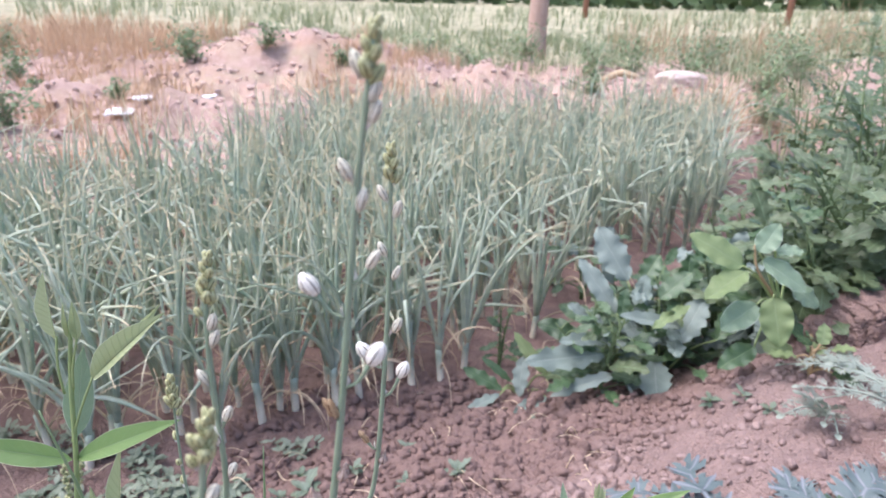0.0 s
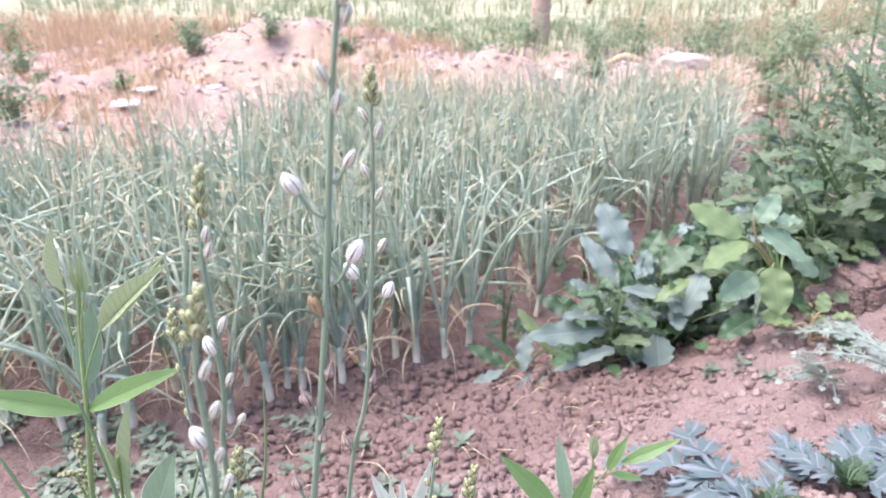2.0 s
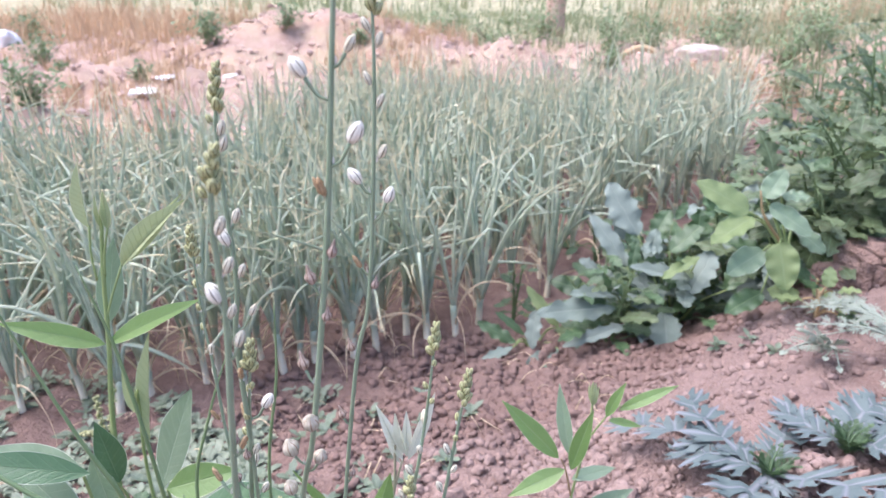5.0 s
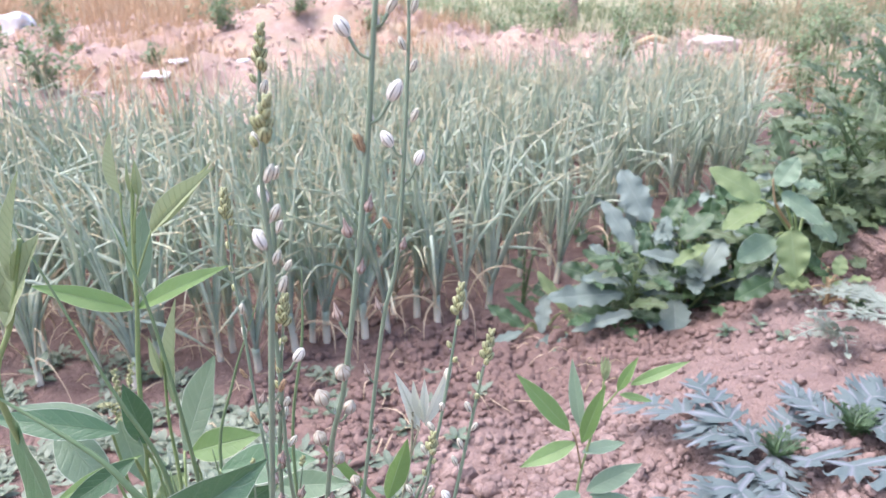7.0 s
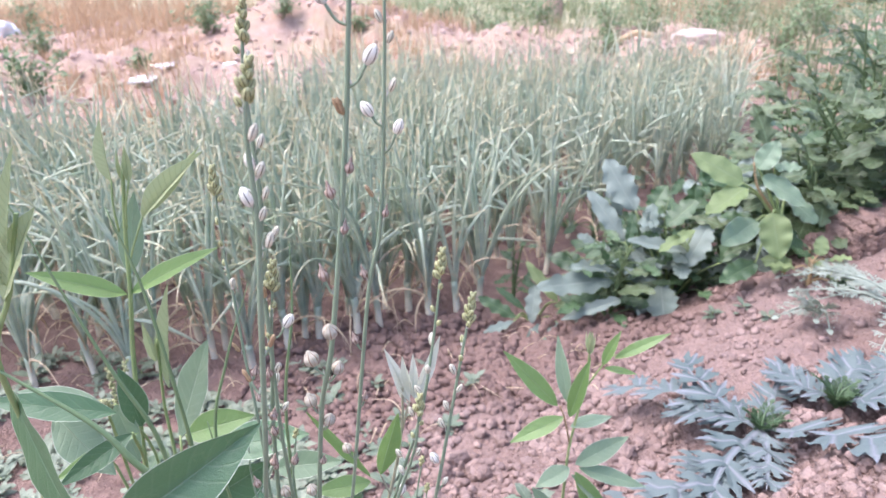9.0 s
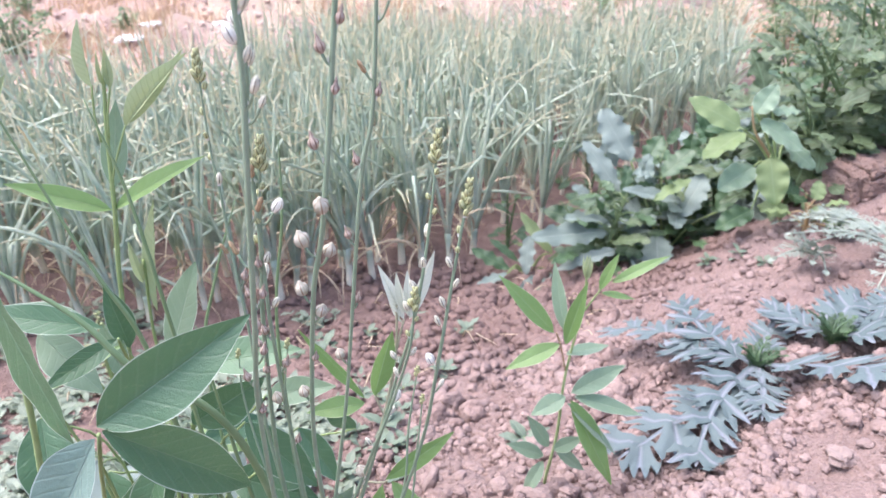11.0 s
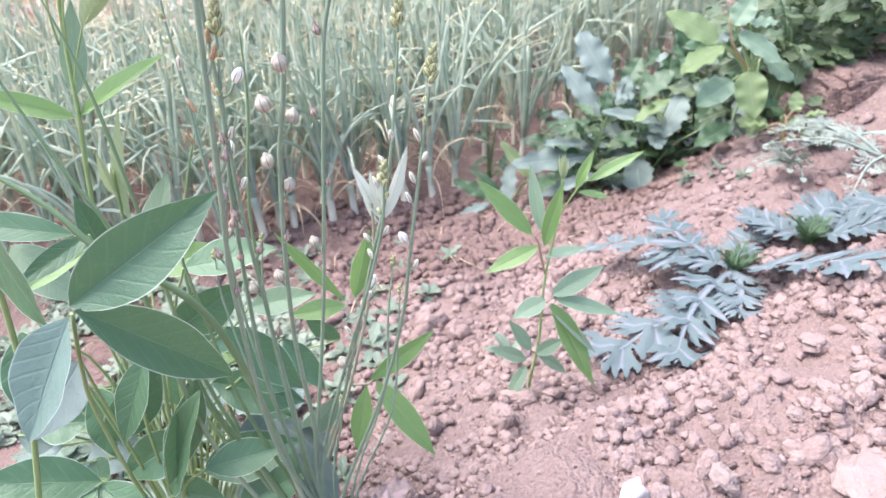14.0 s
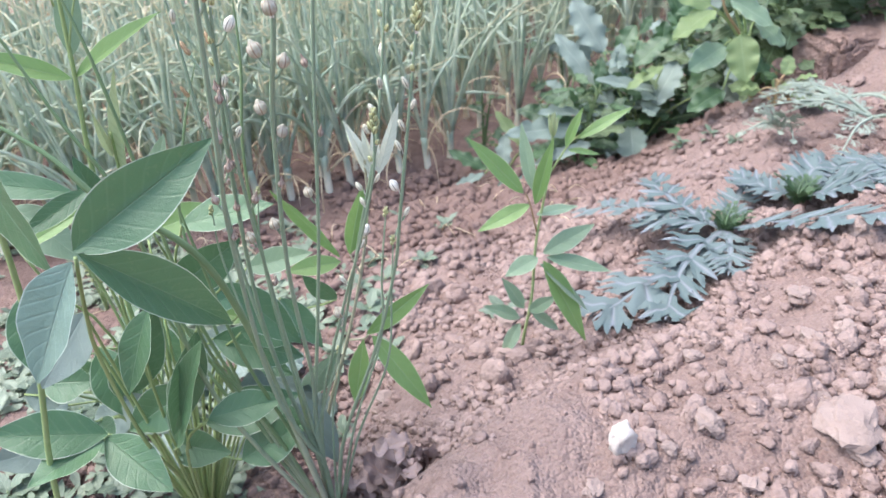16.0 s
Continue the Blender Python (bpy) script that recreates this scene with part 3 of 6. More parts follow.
flower_stalk(onionweed, [(0.006, 0.216, 0.752), (0.0, 0.222, 0.708), (-0.007, 0.226, 0.635), (-0.019, 0.233, 0.548), (-0.031, 0.25, 0.496), (-0.045, 0.28, 0.391), (-0.05, 0.31, 0.285), (-0.057, 0.324, 0.227)] + foot, 0.0024, 0.0015,
    [(0.7385, 190, "cream", 0.0012), (0.734, -15, "cream", 0.0015), (0.7271, -15, "cream", 0.0025), (0.7141, 195, "cream", 0.0015), (0.7071, -15, "cream", 0.0012), (0.6901, -15, "cream", 0.0055), (0.6767, 195, "white", 0.0087), (0.6622, -15, "white", 0.0094), (0.6451, 195, "orange", 0.0022), (0.6461, 215, "orange", 0.0015), (0.6251, -15, "brown", 0.0025), (0.6088, 195, "brown", 0.0045), (0.5981, -15, "brown", 0.0025),
     (0.575, 170, "brown", 0.006), (0.552, -90, "pale", 0.003), (0.528, 185, "pale", 0.006), (0.520, 0, "pale", 0.006),
     (0.492, 190, "pale", 0.005), (0.478, -15, "pale", 0.005), (0.452, -40, "brown", 0.003), (0.425, 190, "pale", 0.004)], 9, 0.016, 11)
flower_stalk(onionweed, [(0.005, 0.273, 0.713), (0.004, 0.276, 0.667), (-0.002, 0.283, 0.584), (-0.011, 0.288, 0.54), (-0.028, 0.305, 0.409), (-0.039, 0.315, 0.34), (-0.057, 0.324, 0.227)] + foot, 0.0022, 0.0013,
    [(0.7001, -15, "green", 0.0015), (0.693, 195, "cream", 0.0015), (0.6881, -15, "cream", 0.0015), (0.6741, 195, "cream", 0.0015), (0.6701, -15, "cream", 0.0015), (0.6489, -15, "cream", 0.003), (0.6359, 195, "white", 0.0057), (0.6134, -15, "white", 0.0091), (0.5939, 195, "orange", 0.0044), (0.5821, -15, "brown", 0.0029), (0.5515, 195, "brown", 0.0025),
     (0.500, 180, "brown", 0.004), (0.455, 10, "brown", 0.004), (0.425, 190, "pale", 0.005)], 9, 0.014, 12)
flower_stalk(onionweed, [(-0.046, 0.246, 0.686), (-0.049, 0.247, 0.656), (-0.049, 0.25, 0.605), (-0.054, 0.255, 0.575), (-0.056, 0.262, 0.52), (-0.066, 0.28, 0.459), (-0.075, 0.305, 0.337), (-0.066, 0.322, 0.22)] + foot, 0.0022, 0.0014,
    [(0.6711, -15, "green", 0.0015), (0.6651, 195, "green", 0.0015), (0.6621, -15, "cream", 0.0015), (0.6541, -15, "cream", 0.0015), (0.640, 190, "cream", 0.0015), (0.6299, -15, "cream", 0.0031), (0.6211, 195, "white", 0.0015), (0.6057, -15, "cream", 0.002), (0.5813, -15, "cream", 0.0092)] + stalk_items(0.55, 0.42, 7, ["orange", "brown", "brown"], 0.005, 4), 12, 0.02, 13)
flower_stalk(onionweed, [(-0.029, 0.19, 0.671), (-0.033, 0.192, 0.649), (-0.034, 0.196, 0.616), (-0.039, 0.202, 0.575), (-0.05, 0.22, 0.501), (-0.064, 0.25, 0.43), (-0.075, 0.295, 0.29), (-0.066, 0.318, 0.21)] + foot, 0.0024, 0.0015,
    [(0.6631, 195, "green", 0.0015), (0.6601, -15, "green", 0.0015), (0.6561, 195, "green", 0.0015), (0.6461, -15, "cream", 0.0015), (0.6324, -15, "cream", 0.0024), (0.6231, 195, "white", 0.0015), (0.6141, -15, "cream", 0.0015), (0.6012, -15, "cream", 0.0054)] + stalk_items(0.555, 0.43, 7, ["orange", "brown", "brown"], 0.005, 5), 12, 0.017, 14)
flower_stalk(onionweed, [(-0.094, 0.318, 0.6), (-0.094, 0.318, 0.555), (-0.092, 0.318, 0.525), (-0.09, 0.318, 0.481), (-0.087, 0.318, 0.436), (-0.086, 0.322, 0.361), (-0.075, 0.326, 0.26)] + foot, 0.002, 0.0011,
    stalk_items(0.58, 0.515, 6, ["green", "green", "cream"], 0.002, 6) + [(0.49, 200, "orange", 0.003), (0.47, 0, "brown", 0.004)], 15, 0.019, 15, 1.1)
flower_stalk(onionweed, [(0.028, 0.279, 0.57), (0.023, 0.279, 0.522), (0.015, 0.28, 0.472), (0.001, 0.29, 0.418), (-0.028, 0.31, 0.305), (-0.053, 0.324, 0.227)] + foot, 0.002, 0.0012,
    stalk_items(0.552, 0.50, 5, ["green", "green", "cream"], 0.002, 7) + [(0.485, 190, "cream", 0.002), (0.44, 180, "cream", 0.003), (0.40, 0, "white", 0.003), (0.345, 185, "pale", 0.003)], 13, 0.018, 16, 1.05)
flower_stalk(onionweed, [(0.043, 0.279, 0.546), (0.037, 0.279, 0.509), (0.025, 0.28, 0.43), (0.018, 0.29, 0.385), (0.0, 0.3, 0.317), (-0.033, 0.315, 0.223), (-0.045, 0.325, 0.17), root], 0.0022, 0.0013,
    stalk_items(0.528, 0.485, 5, ["green", "green", "cream"], 0.002, 8) + [(0.475, 190, "cream", 0.002), (0.458, 180, "cream", 0.003), (0.44, 190, "white", 0.003), (0.42, 0, "cream", 0.004)], 14, 0.019, 17, 1.05)
flower_stalk(onionweed, [(-0.048, 0.254, 0.574), (-0.055, 0.262, 0.531), (-0.058, 0.268, 0.494), (-0.06, 0.275, 0.465), (-0.062, 0.29, 0.404), (-0.063, 0.31, 0.315), (-0.061, 0.322, 0.233)] + foot, 0.002, 0.0013,
    stalk_items(0.552, 0.50, 6, ["green", "green", "cream"], 0.002, 9) + [(0.532, 0, "white", 0.008), (0.48, 0, "cream", 0.003), (0.46, 180, "brown", 0.004), (0.43, 0, "brown", 0.004), (0.40, 190, "pale", 0.004), (0.365, 0, "brown", 0.003)], 14, 0.019, 18, 1.1)
flower_stalk(onionweed, [(0.016, 0.27, 0.492), (0.012, 0.275, 0.455), (-0.003, 0.287, 0.40), (-0.018, 0.3, 0.353), (-0.048, 0.322, 0.25)] + foot, 0.0018, 0.0012,
    [(0.478, 190, "cream", 0.003)] + stalk_items(0.474, 0.43, 4, ["green", "cream"], 0.002, 10) + [(0.40, 0, "cream", 0.002), (0.37, 190, "cream", 0.002), (0.33, 0, "cream", 0.003)], 11, 0.015, 19, 1.0)
for pts, sd in (([(-0.108, 0.351, 0.402), (-0.109, 0.351, 0.362), (-0.098, 0.345, 0.30), (-0.075, 0.335, 0.2)], 20), ([(0.013, 0.324, 0.408), (0.006, 0.324, 0.36), (0.0, 0.324, 0.302), (-0.03, 0.326, 0.21)], 21),
                ([(0.016, 0.322, 0.388), (0.011, 0.323, 0.34), (0.003, 0.324, 0.28), (-0.028, 0.327, 0.2)], 22), ([(-0.068, 0.33, 0.424), (-0.074, 0.33, 0.373), (-0.07, 0.33, 0.28), (-0.062, 0.33, 0.2)], 23), ([(-0.03, 0.32, 0.30), (-0.034, 0.322, 0.27), (-0.045, 0.326, 0.22)], 24)):
    flower_stalk(onionweed, pts + [root], 0.0013, 0.001, (), 8, 0.007, sd, 0.7)
for pts, r in (([(-0.2, 0.3, 0.60), (-0.163, 0.3, 0.493), (-0.144, 0.3, 0.447), (-0.135, 0.3, 0.392), (-0.12, 0.31, 0.26), root], 0.0015),
               ([(-0.162, 0.33, 0.575), (-0.149, 0.33, 0.52), (-0.139, 0.33, 0.431), (-0.13, 0.33, 0.33), (-0.1, 0.33, 0.22), root], 0.0014),
               ([(-0.2, 0.25, 0.53), (-0.147, 0.25, 0.489), (-0.124, 0.25, 0.459), (-0.092, 0.26, 0.424), (-0.08, 0.28, 0.365), (-0.075, 0.31, 0.26), root], 0.0021),
               ([(-0.111, 0.3, 0.453), (-0.104, 0.3, 0.392), (-0.096, 0.31, 0.305), (-0.075, 0.325, 0.2), root], 0.0013),
               ([(-0.063, 0.34, 0.55), (-0.066, 0.34, 0.502), (-0.077, 0.34, 0.42), (-0.07, 0.335, 0.26), root], 0.0011),
               ([(-0.115, 0.41, 0.49), (-0.135, 0.4, 0.431), (-0.148, 0.39, 0.36), (-0.12, 0.36, 0.22), root], 0.0013),
               ([(-0.16, 0.34, 0.40), (-0.15, 0.34, 0.33), (-0.115, 0.335, 0.24), root], 0.0016), ([(-0.18, 0.36, 0.36), (-0.16, 0.355, 0.30), (-0.115, 0.34, 0.21), root], 0.0014),
               ([(-0.12, 0.30, 0.36), (-0.115, 0.31, 0.30), (-0.09, 0.325, 0.21), root], 0.0015)):
    part("leaf", tube(smooth_line(pts, 6), [r * 0.25, r * 0.8, r, r * 1.1, r * 1.3], 7), M["grassleaf"], onionweed, "thin hollow green leaf")


# ---- bean plants with leaves of three leaflets ----
def leaflet(plant, base, tip, width, face=(0, -0.5, 1), mat_name="bean", fold=0.3, arch=0.06, peak=0.42, seed=1, wave=0.02):
    L = (Vector(tip) - Vector(base)).length
    me = geo_mesh("leaflet", blade(L, width, peak, 0.95, fold, arch, wave, nu=16, nv=4, seed=seed, vein=0.02), M[mat_name])
    # the arch lowers the tip, so aim above it
    aim = Vector(tip) + Vector(face).normalized() * (arch * L)
    return piece("leaflet", me, leaf_pose(base, aim, face), plant)


def stem_part(plant, pts, r0, r1, mat_name="beanstem", name="stem"):
    return part(name, tube(smooth_line(pts, 5), [r0, (r0 + r1) / 2, r1], 8), M[mat_name], plant)


bp = (-0.19, 0.37, zat(-0.19, 0.37) - 0.01)
bean = thing("bean_plant", bp, "green bean plant with large three-part leaves and pale-edged margins", "plant", "bean plants")
stem_part(bean, [(-0.194, 0.42, 0.575), (-0.201, 0.42, 0.53), (-0.207, 0.42, 0.476), (-0.216, 0.42, 0.41), (-0.216, 0.405, 0.3), (-0.2, 0.38, 0.17), bp], 0.0012, 0.0026)
leaflet(bean, (-0.21, 0.421, 0.475), (-0.268, 0.40, 0.502), 0.0155, (0.25, -0.75, 0.62), mat_name="bean_bright", fold=0.45, seed=1)
leaflet(bean, (-0.207, 0.421, 0.476), (-0.128, 0.40, 0.522), 0.0155, (-0.4, -0.7, 0.65), mat_name="bean_bright", fold=0.45, seed=2)
leaflet(bean, (-0.207, 0.425, 0.490), (-0.195, 0.43, 0.552), 0.0179, (0.3, -1, 0.2), "bean_soft", 0.2, 0.02, seed=3)
leaflet(bean, (-0.187, 0.42, 0.536), (-0.134, 0.41, 0.586), 0.016, (-0.5, -0.8, 0.3), "bean_pale", 0.9, 0.08, 0.4, 4)
leaflet(bean, (-0.190, 0.424, 0.536), (-0.139, 0.418, 0.587), 0.010, (0.6, -0.7, 0.1), "bean_pale", 0.5, 0.08, 0.4, 44)
leaflet(bean, (-0.204, 0.42, 0.562), (-0.204, 0.42, 0.606), 0.014, (-0.5, -1, 0.1), "bean_pale", 0.7, 0.05, 0.4, 5)
leaflet(bean, (-0.192, 0.42, 0.562), (-0.191, 0.42, 0.588), 0.0062, (0.5, -1, 0.1), "bean_pale", 0.8, 0.05, 0.4, 6)
leaflet(bean, (-0.196, 0.421, 0.562), (-0.197, 0.421, 0.586), 0.0062, (-0.9, -0.4, 0.1), "bean_pale", 0.8, 0.05, 0.4, 7)
for a, b in (((-0.206, 0.42, 0.525), (-0.204, 0.42, 0.564)), ((-0.2, 0.42, 0.528), (-0.192, 0.42, 0.563)), ((-0.207, 0.42, 0.49), (-0.187, 0.42, 0.537))):
    stem_part(bean, [a, [(p + q) / 2 - 0.001 for p, q in zip(a, b)], b], 0.0008, 0.0007, name="petiole")
stem_part(bean, [(-0.2, 0.432, 0.43), (-0.204, 0.432, 0.37), (-0.2, 0.425, 0.30), (-0.195, 0.395, 0.2), bp], 0.001, 0.0022)
leaflet(bean, (-0.198, 0.433, 0.385), (-0.184, 0.433, 0.478), 0.018, (-0.7, -1, 0), "bean_pale", 0.6, 0.03, 0.45, 8)
leaflet(bean, (-0.204, 0.432, 0.41), (-0.208, 0.43, 0.447), 0.0070, (0.3, -1, 0), "bean_pale", 0.7, 0.04, 0.4, 9)
leaflet(bean, (-0.201, 0.433, 0.408), (-0.2, 0.43, 0.436), 0.0047, (-0.6, -1, 0), "bean_pale", 0.7, 0.04, 0.4, 10)
leaflet(bean, (-0.206, 0.45, 0.322), (-0.168, 0.45, 0.42), 0.0335, (-0.5, -1, 0.25), "bean_soft", 0.12, 0.02, 0.5, 11)
leaflet(bean, (-0.208, 0.40, 0.372), (-0.217, 0.40, 0.425), 0.0203, (0.8, -0.8, 0.2), "bean", 0.5, 0.06, 0.45, 12)
leaflet(bean, (-0.201, 0.36, 0.414), (-0.275, 0.34, 0.437), 0.0203, (0.2, -0.6, 0.75), "bean", 0.2, 0.1, 0.45, 13)
leaflet(bean, (-0.213, 0.37, 0.408), (-0.275, 0.37, 0.424), 0.0203, (0.2, -0.5, 0.8), "bean_soft", 0.2, 0.05, 0.45, 14)
leaflet(bean, (-0.157, 0.30, 0.444), (-0.19, 0.272, 0.428), 0.0133, (0.4, -0.7, 0.6), "bean", 0.25, 0.05, 0.45, 15)
leaflet(bean, (-0.20, 0.27, 0.50), (-0.144, 0.222, 0.432), 0.0390, (-0.75, -0.65, 0.3), "bean", 0.1, 0.06, 0.5, 16)
# the large leaf in front
stem_part(bean, [(-0.127, 0.215, 0.447), (-0.145, 0.235, 0.40), (-0.164, 0.262, 0.346), (-0.178, 0.30, 0.235), (-0.185, 0.34, 0.15), bp], 0.001, 0.0017, "beanstem", "petiole")
leaflet(bean, (-0.125, 0.215, 0.449), (-0.078, 0.268, 0.364), 0.0294, (0.1, -0.7, 0.8), "bean", 0.5, 0.1, 0.42, 17)
leaflet(bean, (-0.128, 0.213, 0.446), (-0.16, 0.2, 0.383), 0.0320, (-0.3, -0.85, 0.3), "bean_sheen", 0.45, 0.05, 0.42, 18)
leaflet(bean, (-0.129, 0.218, 0.449), (-0.062, 0.25, 0.490), 0.0331, (0.35, -0.85, 0.35), "bean", 0.5, 0.06, 0.42, 19)
stem_part(bean, [(-0.205, 0.45, 0.325), (-0.2, 0.43, 0.28), (-0.19, 0.39, 0.18), bp], 0.0011, 0.0014, name="petiole")
stem_part(bean, [(-0.21, 0.365, 0.412), (-0.212, 0.375, 0.36), (-0.205, 0.38, 0.25), bp], 0.001, 0.0014, name="petiole")
stem_part(bean, [(-0.157, 0.3, 0.444), (-0.165, 0.32, 0.4), (-0.19, 0.35, 0.3), bp], 0.0009, 0.0014, name="petiole")
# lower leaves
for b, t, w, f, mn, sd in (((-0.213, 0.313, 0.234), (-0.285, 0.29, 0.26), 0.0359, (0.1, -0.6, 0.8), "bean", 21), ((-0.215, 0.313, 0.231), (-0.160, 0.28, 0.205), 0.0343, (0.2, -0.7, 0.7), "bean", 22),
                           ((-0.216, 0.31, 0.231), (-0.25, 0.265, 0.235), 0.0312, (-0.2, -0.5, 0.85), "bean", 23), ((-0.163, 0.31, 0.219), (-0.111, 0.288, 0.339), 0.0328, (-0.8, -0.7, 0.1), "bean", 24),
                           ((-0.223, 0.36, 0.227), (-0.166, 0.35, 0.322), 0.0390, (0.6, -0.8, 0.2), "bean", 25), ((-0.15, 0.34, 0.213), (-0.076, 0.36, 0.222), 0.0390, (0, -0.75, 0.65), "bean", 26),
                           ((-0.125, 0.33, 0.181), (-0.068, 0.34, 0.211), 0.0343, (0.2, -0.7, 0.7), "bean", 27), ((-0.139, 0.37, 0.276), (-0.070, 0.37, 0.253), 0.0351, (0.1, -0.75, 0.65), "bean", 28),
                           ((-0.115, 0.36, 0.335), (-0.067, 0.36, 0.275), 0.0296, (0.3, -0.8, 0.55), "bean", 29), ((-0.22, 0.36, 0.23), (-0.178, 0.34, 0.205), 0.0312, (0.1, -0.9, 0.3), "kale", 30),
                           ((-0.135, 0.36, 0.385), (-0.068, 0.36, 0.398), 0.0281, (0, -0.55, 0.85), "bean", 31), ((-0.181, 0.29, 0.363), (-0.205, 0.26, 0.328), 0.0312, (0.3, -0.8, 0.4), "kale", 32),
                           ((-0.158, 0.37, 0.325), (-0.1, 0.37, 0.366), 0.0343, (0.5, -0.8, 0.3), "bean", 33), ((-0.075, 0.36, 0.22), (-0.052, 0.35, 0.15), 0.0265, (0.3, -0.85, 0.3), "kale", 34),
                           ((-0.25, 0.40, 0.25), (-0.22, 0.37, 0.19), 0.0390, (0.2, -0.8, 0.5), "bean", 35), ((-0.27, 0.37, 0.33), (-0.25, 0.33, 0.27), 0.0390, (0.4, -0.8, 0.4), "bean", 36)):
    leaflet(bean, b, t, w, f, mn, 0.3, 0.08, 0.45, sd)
    stem_part(bean, [b, ((b[0] * 0.5 + bp[0] * 0.5), b[1] + 0.02, b[2] * 0.75 + 0.02), bp], 0.0009, 0.0014, name="petiole")

for b, t, w, f, mn, sd in (((-0.219, 0.31, 0.399), (-0.171, 0.33, 0.421), 0.0105, (0.1, -0.7, 0.7), "bean_bright", 201), ((-0.26, 0.38, 0.397), (-0.212, 0.36, 0.36), 0.030, (0.1, -0.75, 0.65), "bean_soft", 202),
                           ((-0.225, 0.40, 0.393), (-0.207, 0.385, 0.349), 0.018, (0.4, -0.8, 0.4), "bean_soft", 203), ((-0.185, 0.42, 0.349), (-0.127, 0.42, 0.369), 0.026, (0.2, -0.7, 0.7), "bean_bright", 204),
                           ((-0.146, 0.30, 0.357), (-0.166, 0.28, 0.301), 0.024, (-0.3, -0.9, 0.3), "bean", 205), ((-0.112, 0.36, 0.288), (-0.069, 0.37, 0.272), 0.022, (0.2, -0.6, 0.75), "bean", 206),
                           ((-0.123, 0.31, 0.33), (-0.157, 0.30, 0.242), 0.026, (0.6, -0.75, 0.2), "bean", 207), ((-0.128, 0.30, 0.257), (-0.076, 0.32, 0.256), 0.026, (0.1, -0.65, 0.75), "bean", 208)):
    leaflet(bean, b, t, w, f, mn, 0.3, 0.08, 0.45, sd)
    stem_part(bean, [b, ((b[0] * 0.5 + bp[0] * 0.5), b[1] + 0.015, b[2] * 0.7 + 0.03), bp], 0.0009, 0.0014, name="petiole")

for b, t, w, f, mn, sd in (((-0.127, 0.45, 0.291), (-0.062, 0.43, 0.316), 0.024, (0.1, -0.7, 0.7), "bean_soft", 211), ((-0.099, 0.44, 0.264), (-0.064, 0.42, 0.221), 0.024, (0.4, -0.7, 0.5), "bean", 212),
                           ((-0.145, 0.43, 0.217), (-0.093, 0.41, 0.199), 0.026, (0.1, -0.7, 0.65), "bean", 213), ((-0.094, 0.44, 0.149), (-0.052, 0.42, 0.214), 0.026, (0.3, -0.8, 0.4), "bean_soft", 214),
                           ((-0.192, 0.46, 0.253), (-0.133, 0.44, 0.24), 0.03, (0.0, -0.7, 0.7), "bean_bright", 215), ((-0.055, 0.47, 0.239), (-0.079, 0.45, 0.28), 0.02, (-0.3, -0.8, 0.5), "bean", 216),
                           ((-0.228, 0.44, 0.245), (-0.189, 0.42, 0.208), 0.026, (0.2, -0.7, 0.6), "bean", 217), ((-0.121, 0.40, 0.169), (-0.074, 0.38, 0.153), 0.026, (0.1, -0.6, 0.75), "bean", 218),
                           ((-0.332, 0.42, 0.188), (-0.251, 0.40, 0.229), 0.036, (0.1, -0.7, 0.6), "bean", 219)):
    leaflet(bean, b, t, w, f, mn, 0.3, 0.08, 0.45, sd)
    stem_part(bean, [b, ((b[0] + bp[0]) / 2, b[1], b[2] * 0.7 + 0.03), bp], 0.0009, 0.0013, name="petiole")

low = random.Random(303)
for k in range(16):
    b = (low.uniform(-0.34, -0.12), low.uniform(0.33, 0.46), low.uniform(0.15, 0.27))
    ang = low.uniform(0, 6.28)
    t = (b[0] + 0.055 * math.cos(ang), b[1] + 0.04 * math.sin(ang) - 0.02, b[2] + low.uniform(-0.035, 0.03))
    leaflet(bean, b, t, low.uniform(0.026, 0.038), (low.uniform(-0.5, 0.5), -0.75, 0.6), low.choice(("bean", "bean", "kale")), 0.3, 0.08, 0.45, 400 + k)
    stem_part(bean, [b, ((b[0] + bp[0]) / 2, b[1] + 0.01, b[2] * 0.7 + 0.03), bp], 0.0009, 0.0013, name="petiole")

bp2 = (-0.262, 0.285, zat(-0.262, 0.285) - 0.01)
bean2 = thing("bean_plant", bp2, "young bean shoot with folded pale leaves on a hairy stem", "plant", "bean plants")
stem_part(bean2, [(-0.157, 0.25, 0.60), (-0.17, 0.25, 0.561), (-0.185, 0.25, 0.525), (-0.196, 0.27, 0.45), (-0.215, 0.28, 0.34), (-0.25, 0.285, 0.2), bp2], 0.001, 0.0024)
leaflet(bean2, (-0.166, 0.25, 0.58), (-0.151, 0.25, 0.63), 0.0109, (-0.6, -1, 0), "bean_pale", 0.6, 0.04, 0.4, 41)
leaflet(bean2, (-0.174, 0.25, 0.557), (-0.148, 0.25, 0.603), 0.019, (-0.6, -1, 0.2), "bean_pale", 0.5, 0.05, 0.45, 42)
leaflet(bean2, (-0.17, 0.25, 0.565), (-0.19, 0.25, 0.61), 0.017, (0.6, -1, 0.2), "bean_pale", 0.5, 0.05, 0.45, 43)

bp3 = (-0.08, 0.362, zat(-0.08, 0.362) - 0.01)
bean3 = thing("bean_plant", bp3, "slender bean shoot with downy silver tip leaves", "plant", "bean plants")
stem_part(bean3, [(-0.006, 0.40, 0.41), (-0.008, 0.40, 0.368), (-0.019, 0.395, 0.311), (-0.038, 0.385, 0.246), (-0.06, 0.372, 0.179), bp3], 0.0009, 0.0018, "greystem")
